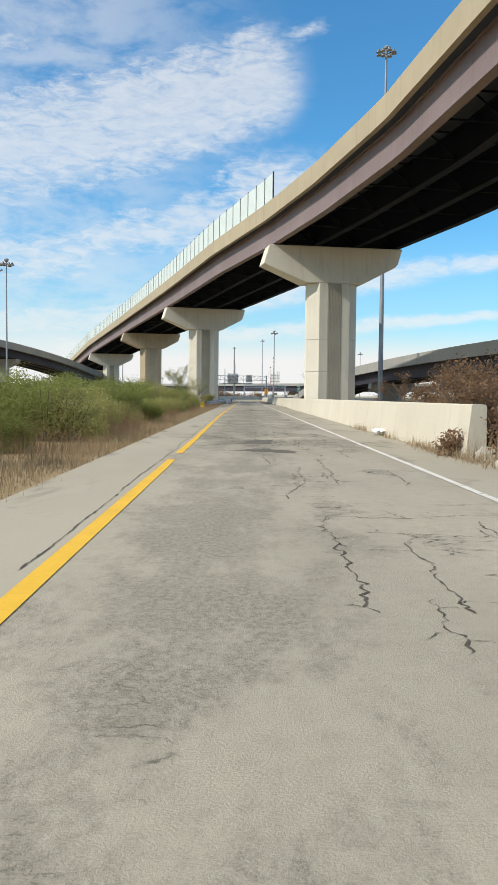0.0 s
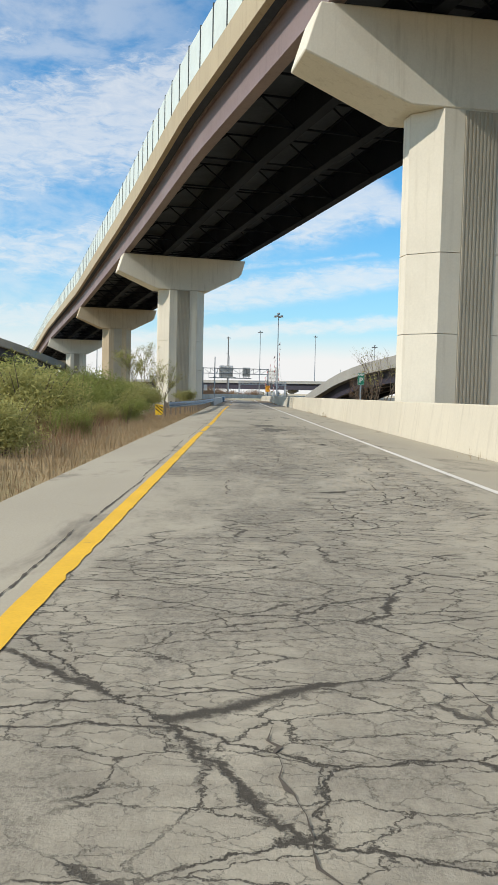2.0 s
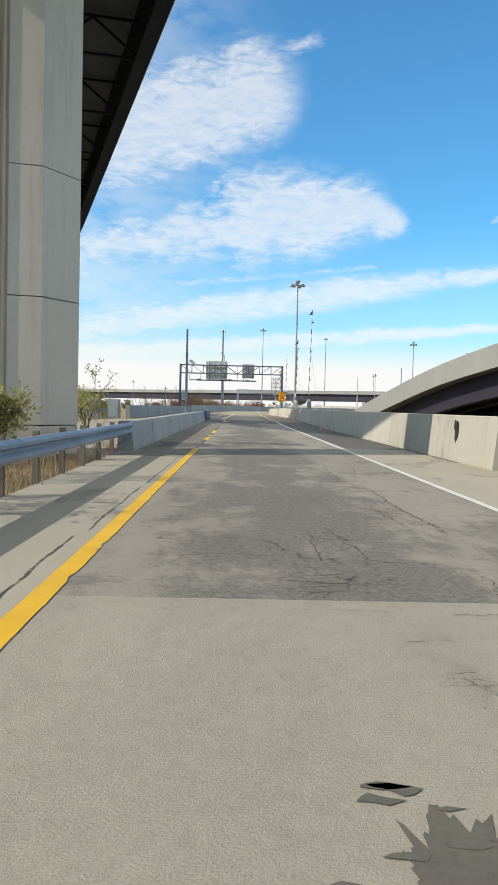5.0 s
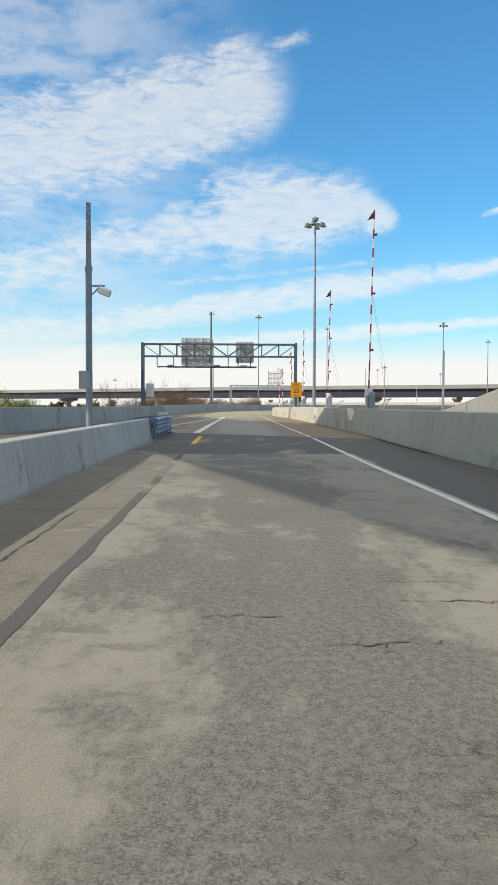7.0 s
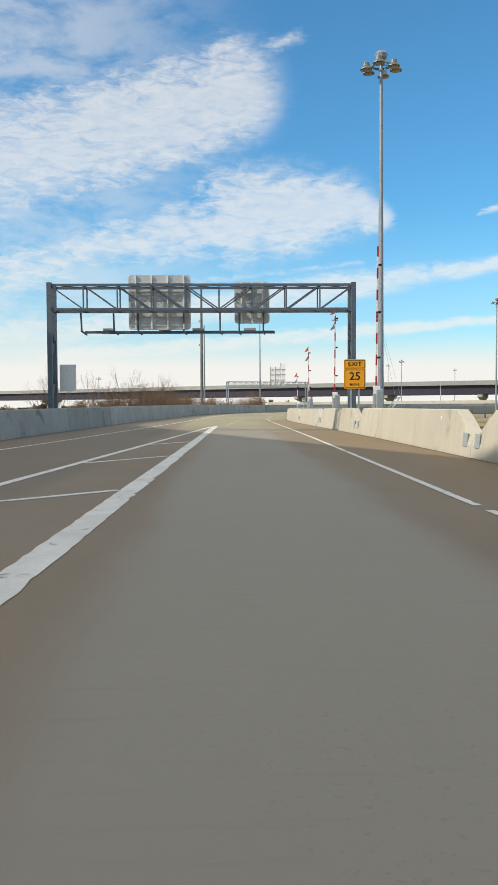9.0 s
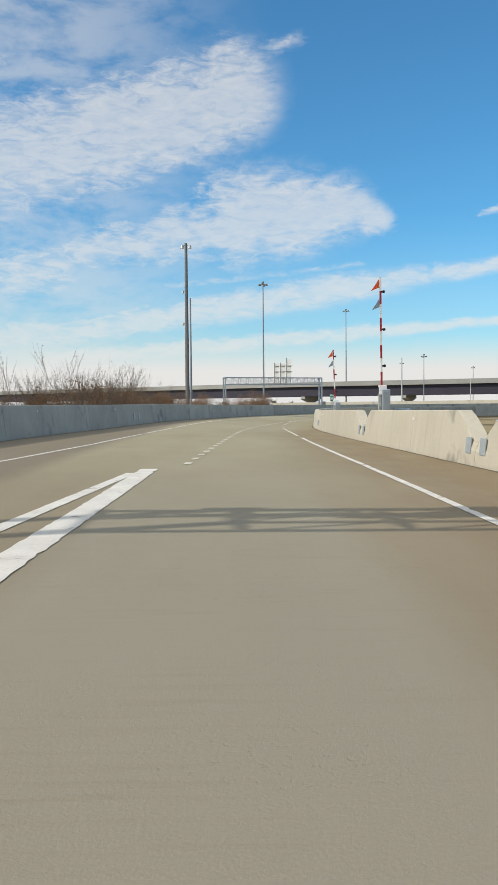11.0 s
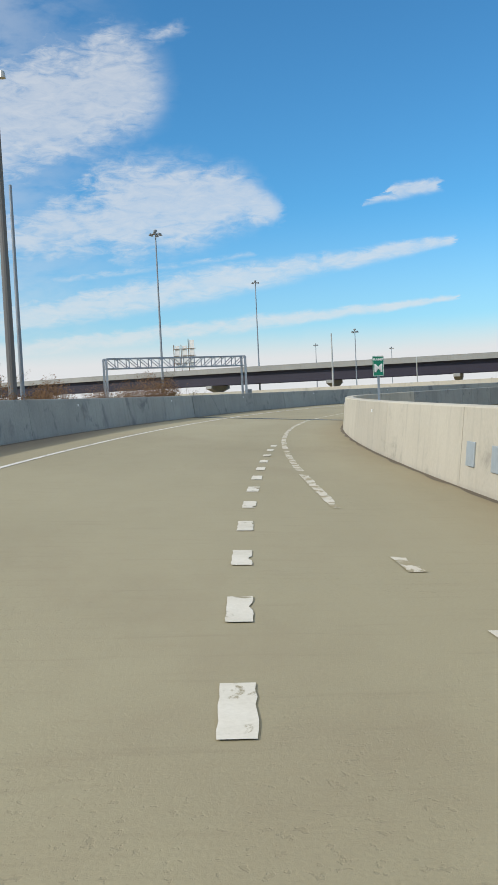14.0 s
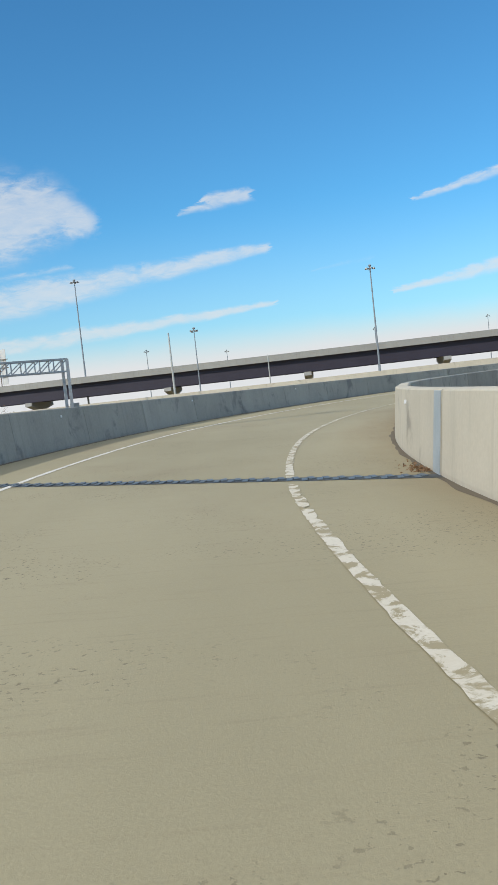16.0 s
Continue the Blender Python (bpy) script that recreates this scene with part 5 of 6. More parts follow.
def build_cabinet(x, y):
    root = thing("control_cabinet", "weathered grey roadside control cabinet", "cabinet", "roadside cabinets", at=pose(x, y, -0.1))
    bm = bmesh.new()
    box(bm, -0.55, 0.55, -0.35, 0.35, 0, 1.75)
    body = part("body", bm, M["far_concrete"], root, bevel=0.03)
    bm = bmesh.new()
    box(bm, -0.47, 0.47, -0.375, -0.352, 0.15, 1.62)
    door = part("door", bm, M["cabinet"], body, bevel=0.01)
    bm = bmesh.new()
    box(bm, 0.34, 0.38, -0.41, -0.377, 0.8, 0.98)
    part("handle", bm, M["black"], door)
    return root


build_cabinet(-12.6, 165.4)
build_cabinet(-10.9, 165.7)

# ---------------------------------------------------------------- the second gantry and the board beyond


def build_far_gantry():
    root = thing("sign_gantry", "pale steel truss gantry crossing a far ramp", "sign gantry")
    a, b, z = Vector((0.4, 371, 0)), Vector((19.6, 377.5, 0)), 6.9
    d = (b - a).normalized()
    ang = math.atan2(d.y, d.x)
    m = Matrix.Translation(a) @ Matrix.Rotation(ang, 4, "Z")
    L = (b - a).length
    bm = bmesh.new()
    truss_beam(bm, 0, L, -0.6, 0.6, z - 1.3, z, 1.6, 0.08, 0.05)
    for v in bm.verts:
        v.co = m @ v.co
    part("truss", bm, M["galv"], root)
    for x in (0.0, L):
        for y in (-0.6, 0.6):
            bm = bmesh.new()
            bar(bm, m @ Vector((x, y, -7.2)), m @ Vector((x, y, z)), 0.3, 0.3, up=(0, 1, 0))
            part("post", bm, M["galv"], root)
    bm = bmesh.new()
    box(bm, L + 0.2, L + 1.0, -0.3, 0.3, 0.4, 2.2, m)
    part("control_box", bm, M["cabinet"], root)
    return root


build_far_gantry()


def build_board():
    root = thing("billboard_frame", "tall pale panel board seen from behind on the overpass", "billboard", at=pose(19.5, 478, 9.0, 0, 0, -22))
    for i, (x, h) in enumerate(((-2.6, 6.0), (-0.6, 6.0), (1.4, 7.4))):
        bm = bmesh.new()
        box(bm, x - 0.75, x + 0.45, -0.1, 0.1, -0.2, h)
        part("panel", bm, M["far_white"], root, "pale sheet panel")
        bm = bmesh.new()
        bar(bm, (x - 1.0, -0.25, -0.6), (x - 1.0, -0.25, h + 0.3), 0.16, 0.16, up=(0, 1, 0))
        part("strut", bm, M["wood"], root)
    for z in (1.5, 3.4, 5.2):
        bm = bmesh.new()
        bar(bm, (-3.6, -0.3, z), (2.4, -0.3, z), 0.14, 0.14)
        part("rail", bm, M["wood"], root)
    return root


build_board()


def number_plate(s, off):
    """A small white plate with a dark number, on the cabinet beside a gate."""
    p = on(s, RIGHT_WALL(s) + off)
    root = thing("gate_cabinet", "blue-grey metal cabinet with a white number plate", "cabinet", at=pose(p.x, p.y, p.z, 0, 0, -6))
    bm = bmesh.new()
    box(bm, -0.28, 0.28, -0.2, 0.2, -2.4, 1.25)
    part("cabinet_body", bm, M["rail"], root, bevel=0.02)
    bm = bmesh.new()
    box(bm, -0.2, 0.2, -0.214, -0.203, 1.0, 1.2)
    plate = part("plate", bm, M["stripe"], root, "white plate with dark bars")
    for k in range(3):
        bm = bmesh.new()
        box(bm, -0.15 + k * 0.11, -0.08 + k * 0.11, -0.222, -0.218, 1.04, 1.16)
        part("dark_bar", bm, M["black"], plate)


number_plate(261.1, 2.1)
number_plate(240.2, 1.75)


def notch_rail(s):
    """A low pipe rail behind a notch in the barrier."""
    bm = bmesh.new()
    p = [on(s + d, RIGHT_WALL(s + d) + 0.75, z) for d, z in ((-0.9, -0.5), (-0.9, 0.92), (0.9, 0.92), (0.9, -0.5))]
    for a, b in zip(p, p[1:]):
        rod(bm, a, b, 0.03, n=8)
    for k in (-0.5, 0.0, 0.5):
        rod(bm, on(s + k, RIGHT_WALL(s + k) + 0.75, 0.1), on(s + k, RIGHT_WALL(s + k) + 0.75, 0.92), 0.018, n=6)
    solid("pipe_rail", bm, M["lamp_white"], "pale pipe rail behind a notch in the barrier", "railing", "pipe rails behind the barrier")


for s in NOTCHES:
    notch_rail(s)

# ---------------------------------------------------------------- plants
rng = random.Random(11)


def leaf_cloud(bm, count, place, length, width):
    """Many small leaves, each a folded diamond, at the places that place() gives."""
    for _ in range(count):
        p = place()
        d = Vector((rng.uniform(-1, 1), rng.uniform(-1, 1), rng.uniform(-0.4, 1))).normalized()
        s = d.orthogonal().normalized()
        s.rotate(Matrix.Rotation(rng.uniform(0, 6.28), 3, d))
        L, W = length * rng.uniform(0.6, 1.3), width * rng.uniform(0.7, 1.3)
        a, b, c, e = p, p + d * L * 0.5 + s * W, p + d * L, p + d * L * 0.5 - s * W
        bm.faces.new([bm.verts.new(v) for v in (a, b, c, e)])


def build_bush(r, h, leaves, mat, label, group, tall=1.0, twig=True):
    root = thing("bush", label, "bush", group)
    lobes = [(Vector((rng.uniform(-0.6, 0.6) * r, rng.uniform(-0.6, 0.6) * r, h * rng.uniform(0.12, 0.72))), r * rng.uniform(0.3, 0.55), h * rng.uniform(0.2, 0.34)) for _ in range(14)]

    def place():
        c, a, b = rng.choice(lobes)
        u = Vector((rng.gauss(0, 1), rng.gauss(0, 1), rng.gauss(0, 1))).normalized() * (rng.random() ** 0.35)
        q = c + Vector((u.x * a, u.y * a, u.z * b))
        if rng.random() < 0.2 and mat is not M["leaf_brown"]:
            q.z += rng.uniform(0, 0.2) * h
        q.z = abs(q.z) + 0.03
        return q

    bm = bmesh.new()
    for _ in range(16):
        a = rng.uniform(0, 6.28)
        top = Vector((math.cos(a) * r * rng.uniform(0.3, 0.9), math.sin(a) * r * rng.uniform(0.3, 0.9), h * rng.uniform(0.6, 0.98)))
        foot = Vector((top.x * 0.2, top.y * 0.2, -0.3))
        mid = foot.lerp(top, 0.5) + Vector((0, 0, 0.1 * h))
        rod(bm, foot, mid, 0.03, 0.02, 5, False), rod(bm, mid, top, 0.02, 0.006, 5, False)
    part("stem", bm, M["twig"], root)
    bm = bmesh.new()
    leaf_cloud(bm, int(leaves * 1.25), place, 0.16 * tall, 0.023 * tall)
    part("crown", bm, mat, root)
    return root


def limb(bm, leaves, p, d, length, r, depth, spread, droop=0.0):
    q = p + d * length
    rod(bm, p, q, r, r * 0.62, 6 if depth > 2 else 4, False)
    if depth <= 2:
        leaves.extend(p.lerp(q, rng.random()) for _ in range(3))
    if depth == 0:
        return
    for _ in range(rng.choice((2, 3, 3)) if depth > 1 else 3):
        e = d + Vector((rng.uniform(-1, 1), rng.uniform(-1, 1), rng.uniform(-0.5, 0.7) - droop)) * spread
        limb(bm, leaves, p.lerp(q, rng.uniform(0.45, 1.0)), e.normalized(), length * rng.uniform(0.55, 0.85), r * 0.58, depth - 1, spread, droop)


def build_tree(x, y, z, h, mat, leaf_each, label, group, stems=1, depth=5, spread=0.55, r=0.09, size=0.12):
    root = thing("tree", label, "tree", group, at=pose(x, y, z))
    bm, spots = bmesh.new(), []
    for i in range(stems):
        a = rng.uniform(0, 6.28)
        lean = 0.28 if stems > 1 else 0.08
        d = Vector((math.cos(a) * lean, math.sin(a) * lean, 1)).normalized()
        limb(bm, spots, Vector((math.cos(a) * 0.08 * stems ** 0.5, math.sin(a) * 0.08 * stems ** 0.5, -0.3)), d, h * 0.36, r, depth, spread)
    part("trunk", bm, M["twig"], root)
    if leaf_each:
        bm = bmesh.new()
        leaf_cloud(bm, int(len(spots) * leaf_each), lambda: rng.choice(spots) + Vector((rng.uniform(-1, 1), rng.uniform(-1, 1), rng.uniform(-1, 1))) * 0.16, size, size * 0.28)
        part("crown", bm, mat, root)
    return root


GREEN = "dense green willow shrub with pale tips beside dry grass"
kinds = [build_bush(2.1, 2.5, 8000, M["leaf"], GREEN, "green roadside shrubs"), build_bush(1.9, 2.2, 7000, M["leaf_pale"], "pale yellow-green willow shrub beside dry grass", "green roadside shrubs"),
         build_bush(2.4, 2.9, 8500, M["leaf"], GREEN, "green roadside shrubs")]
spots = [(-6.6, -16), (-6.4, -9), (-7.6, -4), (-6.2, 1.5), (-8.6, 4), (-6.6, 8), (-9.0, 11), (-6.9, 15.5), (-9.4, 20), (-7.2, 23), (-10.2, 28), (-7.6, 33), (-9.8, 37), (-7.4, 42), (-10.4, 47),
         (-7.8, 51.5), (-6.8, 58), (-8.6, 63), (-10.5, 58), (-12, 0), (-12.5, 9), (-13, 18), (-12.6, 33), (-13.5, 44), (-13, 54), (-16, -6), (-17, 26), (-18, 40), (-17, 56), (-11, -14),
         (-21, 10), (-22, 30), (-22, 50), (-13.5, 68), (-17, 78), (-21, 70), (-7.4, 68), (-8.0, 73), (-10.2, 76), (-7.6, 79), (-11.5, 82), (-8.6, 85), (-12.5, 90), (-7.8, 91), (-10.4, 96), (-15, 86), (-13, 74), (-18, 93), (-12.5, 103), (-16, 100)]
for i, (x, y) in enumerate(spots):
    k = kinds[rng.choice((0, 1, 1, 2))]
    m = pose(x + rng.uniform(-0.5, 0.5), y + rng.uniform(-0.8, 0.8), -0.2, 0, 0, rng.uniform(0, 360)) @ Matrix.Diagonal((*(rng.uniform(0.8, 1.12),) * 3, 1))
    if i < 3:
        kinds[i].matrix_basis = m
    else:
        copy_thing(k, m)

for y in range(-18, 66, 6):      # low young shrubs before the larger ones
    k = kinds[rng.choice((0, 1, 1))]
    s = rng.uniform(0.42, 0.68)
    copy_thing(k, pose(-5.3 - rng.uniform(0, 0.9), y + rng.uniform(-2, 2), -0.2, 0, 0, rng.uniform(0, 360)) @ Matrix.Diagonal((s, s, s * 0.95, 1)))

far_kinds = [build_bush(2.8, 5.2, 6500, M["leaf_pale"], "yellow-green shrub beyond the barrier", "shrubs beyond the barrier", 1.5),
             build_bush(2.6, 5.8, 6500, M["leaf_brown"], "brown winter shrub beyond the barrier", "shrubs beyond the barrier", 1.4)]
places = [(0, -19, 197, -1.2), (1, -10, 298, -1.7)]
places += [(0, x, y, -1.2) for x, y in ((-22, 199), (-25.5, 203), (-29, 200), (-33, 206), (-27, 192), (-16.5, 203), (-18, 200))]
places += [(1, x, y, -1.8) for x, y in ((-13, 272), (-10.5, 279), (-9, 286), (-7.5, 292), (-12, 290), (-5.2, 303), (-8, 310), (-2.5, 316), (0.5, 322), (4, 329), (6.0, 336), (-14.5, 283), (-17, 275), (-3, 325), (-11.5, 294), (-6.5, 298), (-3.5, 309), (2.5, 333), (-10, 305))]
places += [(0, x, y, -3.0) for x, y in ((14, 420), (18, 425), (24, 420))]
for i, (k, x, y, z) in enumerate(places):
    m = pose(x, y, z, 0, 0, rng.uniform(0, 360)) @ Matrix.Diagonal((*(rng.uniform(0.85, 1.15) * (0.95 if k else 0.78),) * 3, 1))
    if i < 2:
        far_kinds[i].matrix_basis = m
    else:
        copy_thing(far_kinds[k], m)

build_tree(-9.3, 102, -0.2, 7.6, M["leaf_pale"], 1.5, "slender sapling with sparse yellow-green leaves beside a pier", "saplings", 3, 5, 0.5, 0.05, 0.13)
build_tree(-7.2, 100, -0.2, 5.2, M["leaf_pale"], 1.1, "leafy yellow-green sapling behind the guardrail", "saplings", 5, 4, 0.6, 0.035, 0.13)
build_tree(-5.9, 109.5, -0.2, 2.5, M["leaf_pale"], 1.6, "leafy yellow-green sapling behind the guardrail", "saplings", 5, 4, 0.6, 0.03, 0.12)
build_tree(-6.4, 127, -0.2, 3.4, M["leaf_pale"], 1.5, "small leafy sapling behind the guardrail", "saplings", 3, 4, 0.6, 0.04)
build_tree(-13, 92, -0.2, 4.2, M["leaf_pale"], 1.0, "small leafy sapling behind the guardrail", "saplings", 3, 4, 0.55, 0.05)
build_tree(8.3, 75, -0.2, 5.4, M["leaf_pale"], 0.35, "thin bare shrub with a few leaves behind the barrier", "bare shrubs", 6, 4, 0.5, 0.035, 0.1)
build_tree(9.2, 86, -0.2, 4.2, M["leaf_brown"], 0.3, "thin bare shrub with a few leaves behind the barrier", "bare shrubs", 5, 4, 0.5, 0.03, 0.1)
build_tree(12.0, 112, -0.2, 4.6, M["leaf_brown"], 0.25, "thin bare shrub with a few leaves behind the barrier", "bare shrubs", 5, 4, 0.5, 0.03, 0.1)
for x, y, h in ((9.5, 12, 3.6), (11, 18, 4.2), (8.6, 6, 3.0), (12.5, 25, 4.6), (10.2, 30, 3.8), (14, 36, 3.4), (8.0, -2, 2.4), (13.5, 8, 3.1)):
    build_tree(x, y, -0.2, h, M["leaf_brown"], 1.6, "tangled brown shrub with withered leaves behind the barrier", "brown shrubs", 6, 4, 0.6, 0.03, 0.11)
for x, y, h in ((5.2, -8.6, 1.2), (5.9, -6.6, 1.5), (4.95, -6.3, 0.9), (6.6, -9.6, 1.5), (5.5, -10.8, 1.0), (6.3, -3.4, 2.3), (7.0, 0.5, 2.9)):
    build_tree(x, y, -0.15, h * 1.25, M["leaf_brown"], 1.1, "tangled brown shrub with withered leaves at the barrier end", "brown shrubs", 7, 4, 0.75, 0.025, 0.1)
for x, y, r in ((4.9, -7.6, 0.34), (5.3, -8.4, 0.28), (4.75, -9.2, 0.22), (5.2, -9.9, 0.3), (5.7, -7.7, 0.4)):
    bm = bmesh.new()
    bmesh.ops.create_icosphere(bm, subdivisions=2, radius=r, matrix=Matrix.Translation((x, y, r * 0.2)))
    for v in bm.verts:
        v.co += (v.co - Vector((x, y, 0.05))) * 0.45 * noise.noise(v.co * 4.0)
        v.co.z = max(-0.1, v.co.z * 0.75)
    solid("rubble", bm, M["barrier_worn"], "broken pale concrete chunk among dry weeds", "rubble", "rubble at the barrier end")
for x, y, h in ((-14, 270, 7.6), (-12, 274.5, 8.2), (-9.5, 280, 7.6), (-13.5, 279, 7.4), (-7.5, 287, 6.6), (-19, 266, 8.4), (-11, 302, 8.6), (-6.5, 312, 7.0), (2.5, 330, 6.6), (6.5, 341, 7.0), (-8.2, 274, 7.2), (-6.6, 279.5, 6.6), (-9.6, 270.5, 7.4)):
    build_tree(x, y, -3.0, h * 1.15, M["leaf_brown"], 0.2, "leafless many-stemmed shrub beyond the bridge barrier", "leafless shrubs", 7, 4, 0.36, 0.05, 0.12)
build_tree(-26, 196, -2.4, 8.0, M["leaf_pale"], 0.5, "slender sapling with sparse yellow-green leaves", "saplings", 1, 5, 0.5, 0.06)


def build_grass():
    bm = bmesh.new()

    def tuft(x, y, n, h, w):
        z = ground_height(x, y) + 0.02
        for _ in range(n):
            a, l = rng.uniform(0, 6.28), rng.uniform(0.05, 0.45)
            p = Vector((x + rng.gauss(0, 0.12), y + rng.gauss(0, 0.12), z))
            t = p + Vector((math.cos(a) * l * h, math.sin(a) * l * h, h * rng.uniform(0.6, 1.2)))
            s = Vector((math.sin(a), -math.cos(a), 0)) * w
            bm.faces.new([bm.verts.new(v) for v in (p - s, p + s, t)])

    for _ in range(15000):
        y = rng.uniform(-40, 118)
        edge = LEFT_EDGE(y) - 0.02
        d = abs(rng.gauss(0, 0.9)) + 0.02
        d += 0.14 * noise.noise(Vector((y * 0.6, 3, 0)))
        tuft(edge - d, y, 4, (0.07 + 0.2 * min(1.0, d)) * rng.uniform(0.5, 1.6) * (1.0 if y < 66 else 0.6), 0.0045)
    for _ in range(1000):
        y = rng.uniform(67, 115)
        tuft(-3.35 - abs(rng.gauss(0, 0.35)) - max(0.0, (76 - y) * 0.1), y, 5, 0.25 * rng.uniform(0.4, 1.6), 0.005)
    for _ in range(4200):
        x, y = rng.uniform(-26, -4.2), rng.uniform(60, 175)
        tuft(x, y, 4, 0.3 * rng.uniform(0.6, 1.5), 0.008)
    solid("dry_grass", bm, M["dry"], "dry straw-coloured grass along the verge", "grass", kind="stuff")
    bm = bmesh.new()
    for _ in range(2400):
        y = rng.uniform(-30, 112)
        x = LEFT_EDGE(y) - 1.1 - abs(rng.gauss(0.2, 1.2))
        if noise.noise(Vector((x * 0.35, y * 0.22, 7))) < -0.05:
            continue
        tuft(x, y, 6, rng.uniform(0.35, 1.05) * (1.0 if y < 62 else 0.4), 0.0045)
    solid("tall_weeds", bm, M["weed"], "tall reddish-brown dead weeds before the shrubs", "weeds", kind="stuff")
    bm = bmesh.new()
    for _ in range(900):
        y = rng.uniform(-30, -3)
        tuft(rng.uniform(4.2, 9.5), y, 6, 0.4 * rng.uniform(0.5, 1.8), 0.008)
    for y0, n in ((9.0, 90), (2, 60), (-4, 260), (-7, 200), (41, 12), (75, 25), (86, 12)):
        for _ in range(n):
            y = y0 + rng.gauss(0, 1.2)
            tuft(RIGHT_WALL(y) - abs(rng.gauss(0, 0.12)), y, 4, 0.22 * rng.uniform(0.5, 1.8), 0.006)
    solid("roadside_weeds", bm, M["dry"], "withered weeds at the foot of the barrier", "weeds", kind="stuff")


build_grass()

def build_woods():
    """A far band of many small crowns of uneven height."""
    bm = bmesh.new()
    for _ in range(330):
        x, y = rng.uniform(-480, 560), rng.uniform(640, 720)
        h = rng.uniform(3.5, 7.5) * (1 + 0.35 * noise.noise(Vector((x * 0.02, 0, 0))))
        r = rng.uniform(2.2, 5.0)
        lobes = [(rng.uniform(-0.6, 0.6) * r, rng.uniform(0.35, 0.85) * h, rng.uniform(0.3, 0.6) * r) for _ in range(6)]

        def place():
            lx, lz, lr = rng.choice(lobes)
            d = Vector((rng.gauss(0, 1), rng.gauss(0, 1), rng.gauss(0, 1))).normalized() * lr * rng.random() ** 0.4
            return Vector((x + lx + d.x, y + d.y, max(-3.4, -3.5 + lz + d.z)))

        leaf_cloud(bm, 190, place, 1.0, 0.36)
    return bm


bm = build_woods()
solid("far_woods", bm, M["far_tree"], "far band of dull olive and brown trees", "woods", kind="stuff")

# ---------------------------------------------------------------- wear and small things on the road


def crack_line(bm, s, o, ds, do, steps, width, spurs=0.06, jag=0.03):
    """A jagged crack that wanders from (s, o), with short spurs."""
    pts, ws, dn = [], [], 0.0
    for _ in range(steps + 1):
        pts.append((s, o))
        ws.append(width * rng.choice((0.2, 0.5, 0.8, 1.0, 1.7)))
        dn = rng.gauss(0, jag) - dn * 0.3
        s += ds * rng.uniform(0.3, 1.7) + (dn if abs(do) > abs(ds) else 0)
        o += do * rng.uniform(0.3, 1.7) + (dn if abs(ds) >= abs(do) else 0)
    ws[0] = ws[-1] = 0.001
    row = []
    for i, (a, b) in enumerate(pts):
        u, v = pts[max(i - 1, 0)], pts[min(i + 1, len(pts) - 1)]
        t = Vector((v[0] - u[0], v[1] - u[1]))
        t = t.normalized() if t.length > 1e-6 else Vector((1, 0))
        row.append((bm.verts.new(on(a - t.y * ws[i], b + t.x * ws[i], 0.0055)), bm.verts.new(on(a + t.y * ws[i], b - t.x * ws[i], 0.0055))))
        if spurs and rng.random() < spurs:
            w = rng.choice((-1, 1))
            crack_line(bm, a, b, -t.y * 0.05 * w, t.x * 0.05 * w, rng.randint(3, 9), width * 0.6, 0)
    for p, q in zip(row, row[1:]):
        bm.faces.new((p[0], p[1], q[1], q[0]))
    return pts[-1]


def build_cracks():
    bm = bmesh.new()
    for s0, s1, o0, o1, dens in ((-22, 8, -0.6, 2.6, 4), (8, 50, -1.2, 2.8, 3), (50, 62, 0.2, 2.8, 4), (62, 108, 0.2, 1.6, 1.5), (120, 158, -1.0, 2.8, 1.5)):
        for _ in range(int(dens * (s1 - s0) / 3)):
            s, o = rng.uniform(s0, s1), rng.uniform(o0, o1)
            if rng.random() < 0.65:
                crack_line(bm, s, o, 0.0, rng.choice((-1, 1)) * 0.045, rng.randint(8, 26), 0.006)
            else:
                crack_line(bm, s, o, 0.06, 0.0, rng.randint(10, 34), 0.007)
    for o in (0.55, 1.35, 2.1):
        s = -20.0
        while s < 108:
            s, _ = crack_line(bm, s, o + rng.uniform(-0.2, 0.2), 0.06, 0.002, rng.randint(20, 80), 0.0065, 0.12, 0.022)
            s += rng.uniform(0.5, 5) * (1 if s < 60 else 2)
    s = -30.0
    while s < 112:      # seam beside the yellow line
        e, _ = crack_line(bm, s, YELLOW(s) - 0.2, 0.08, 0.0, 60, 0.008, 0.0, 0.006)
        s = e + rng.uniform(0.0, 0.8)
    for s, o, reach in ((-1.3, 0.3, 1.0), (-4.6, 0.3, 1.4), (-5.1, 0.4, 1.1), (1.2, 0.5, 1.0)):      # cracks that run out of the patches
        for w in (-1, 1):
            crack_line(bm, s, o, 0.0, w * 0.05, int(reach / 0.05), 0.011, 0.1)
    for s0, s1 in ((120, 131), (132, 142), (145, 152)):      # seam left of the old line
        crack_line(bm, s0, -1.85, 0.08, 0.0, int((s1 - s0) / 0.08), 0.009, 0.02, 0.01)
    crack_line(bm, 69.4, 0.2, 0.06, 0.001, 90, 0.009, 0.15, 0.02)
    for s in (163.0, 160.5):      # cracks right across before the bridge
        crack_line(bm, s + 2.0, -2.6, -0.045, 0.06, 90, 0.012)
    ob = part("crack", bm, M["crack"], road, "fine network of dark cracks")
    tagged(ob, kind="stuff")


build_cracks()


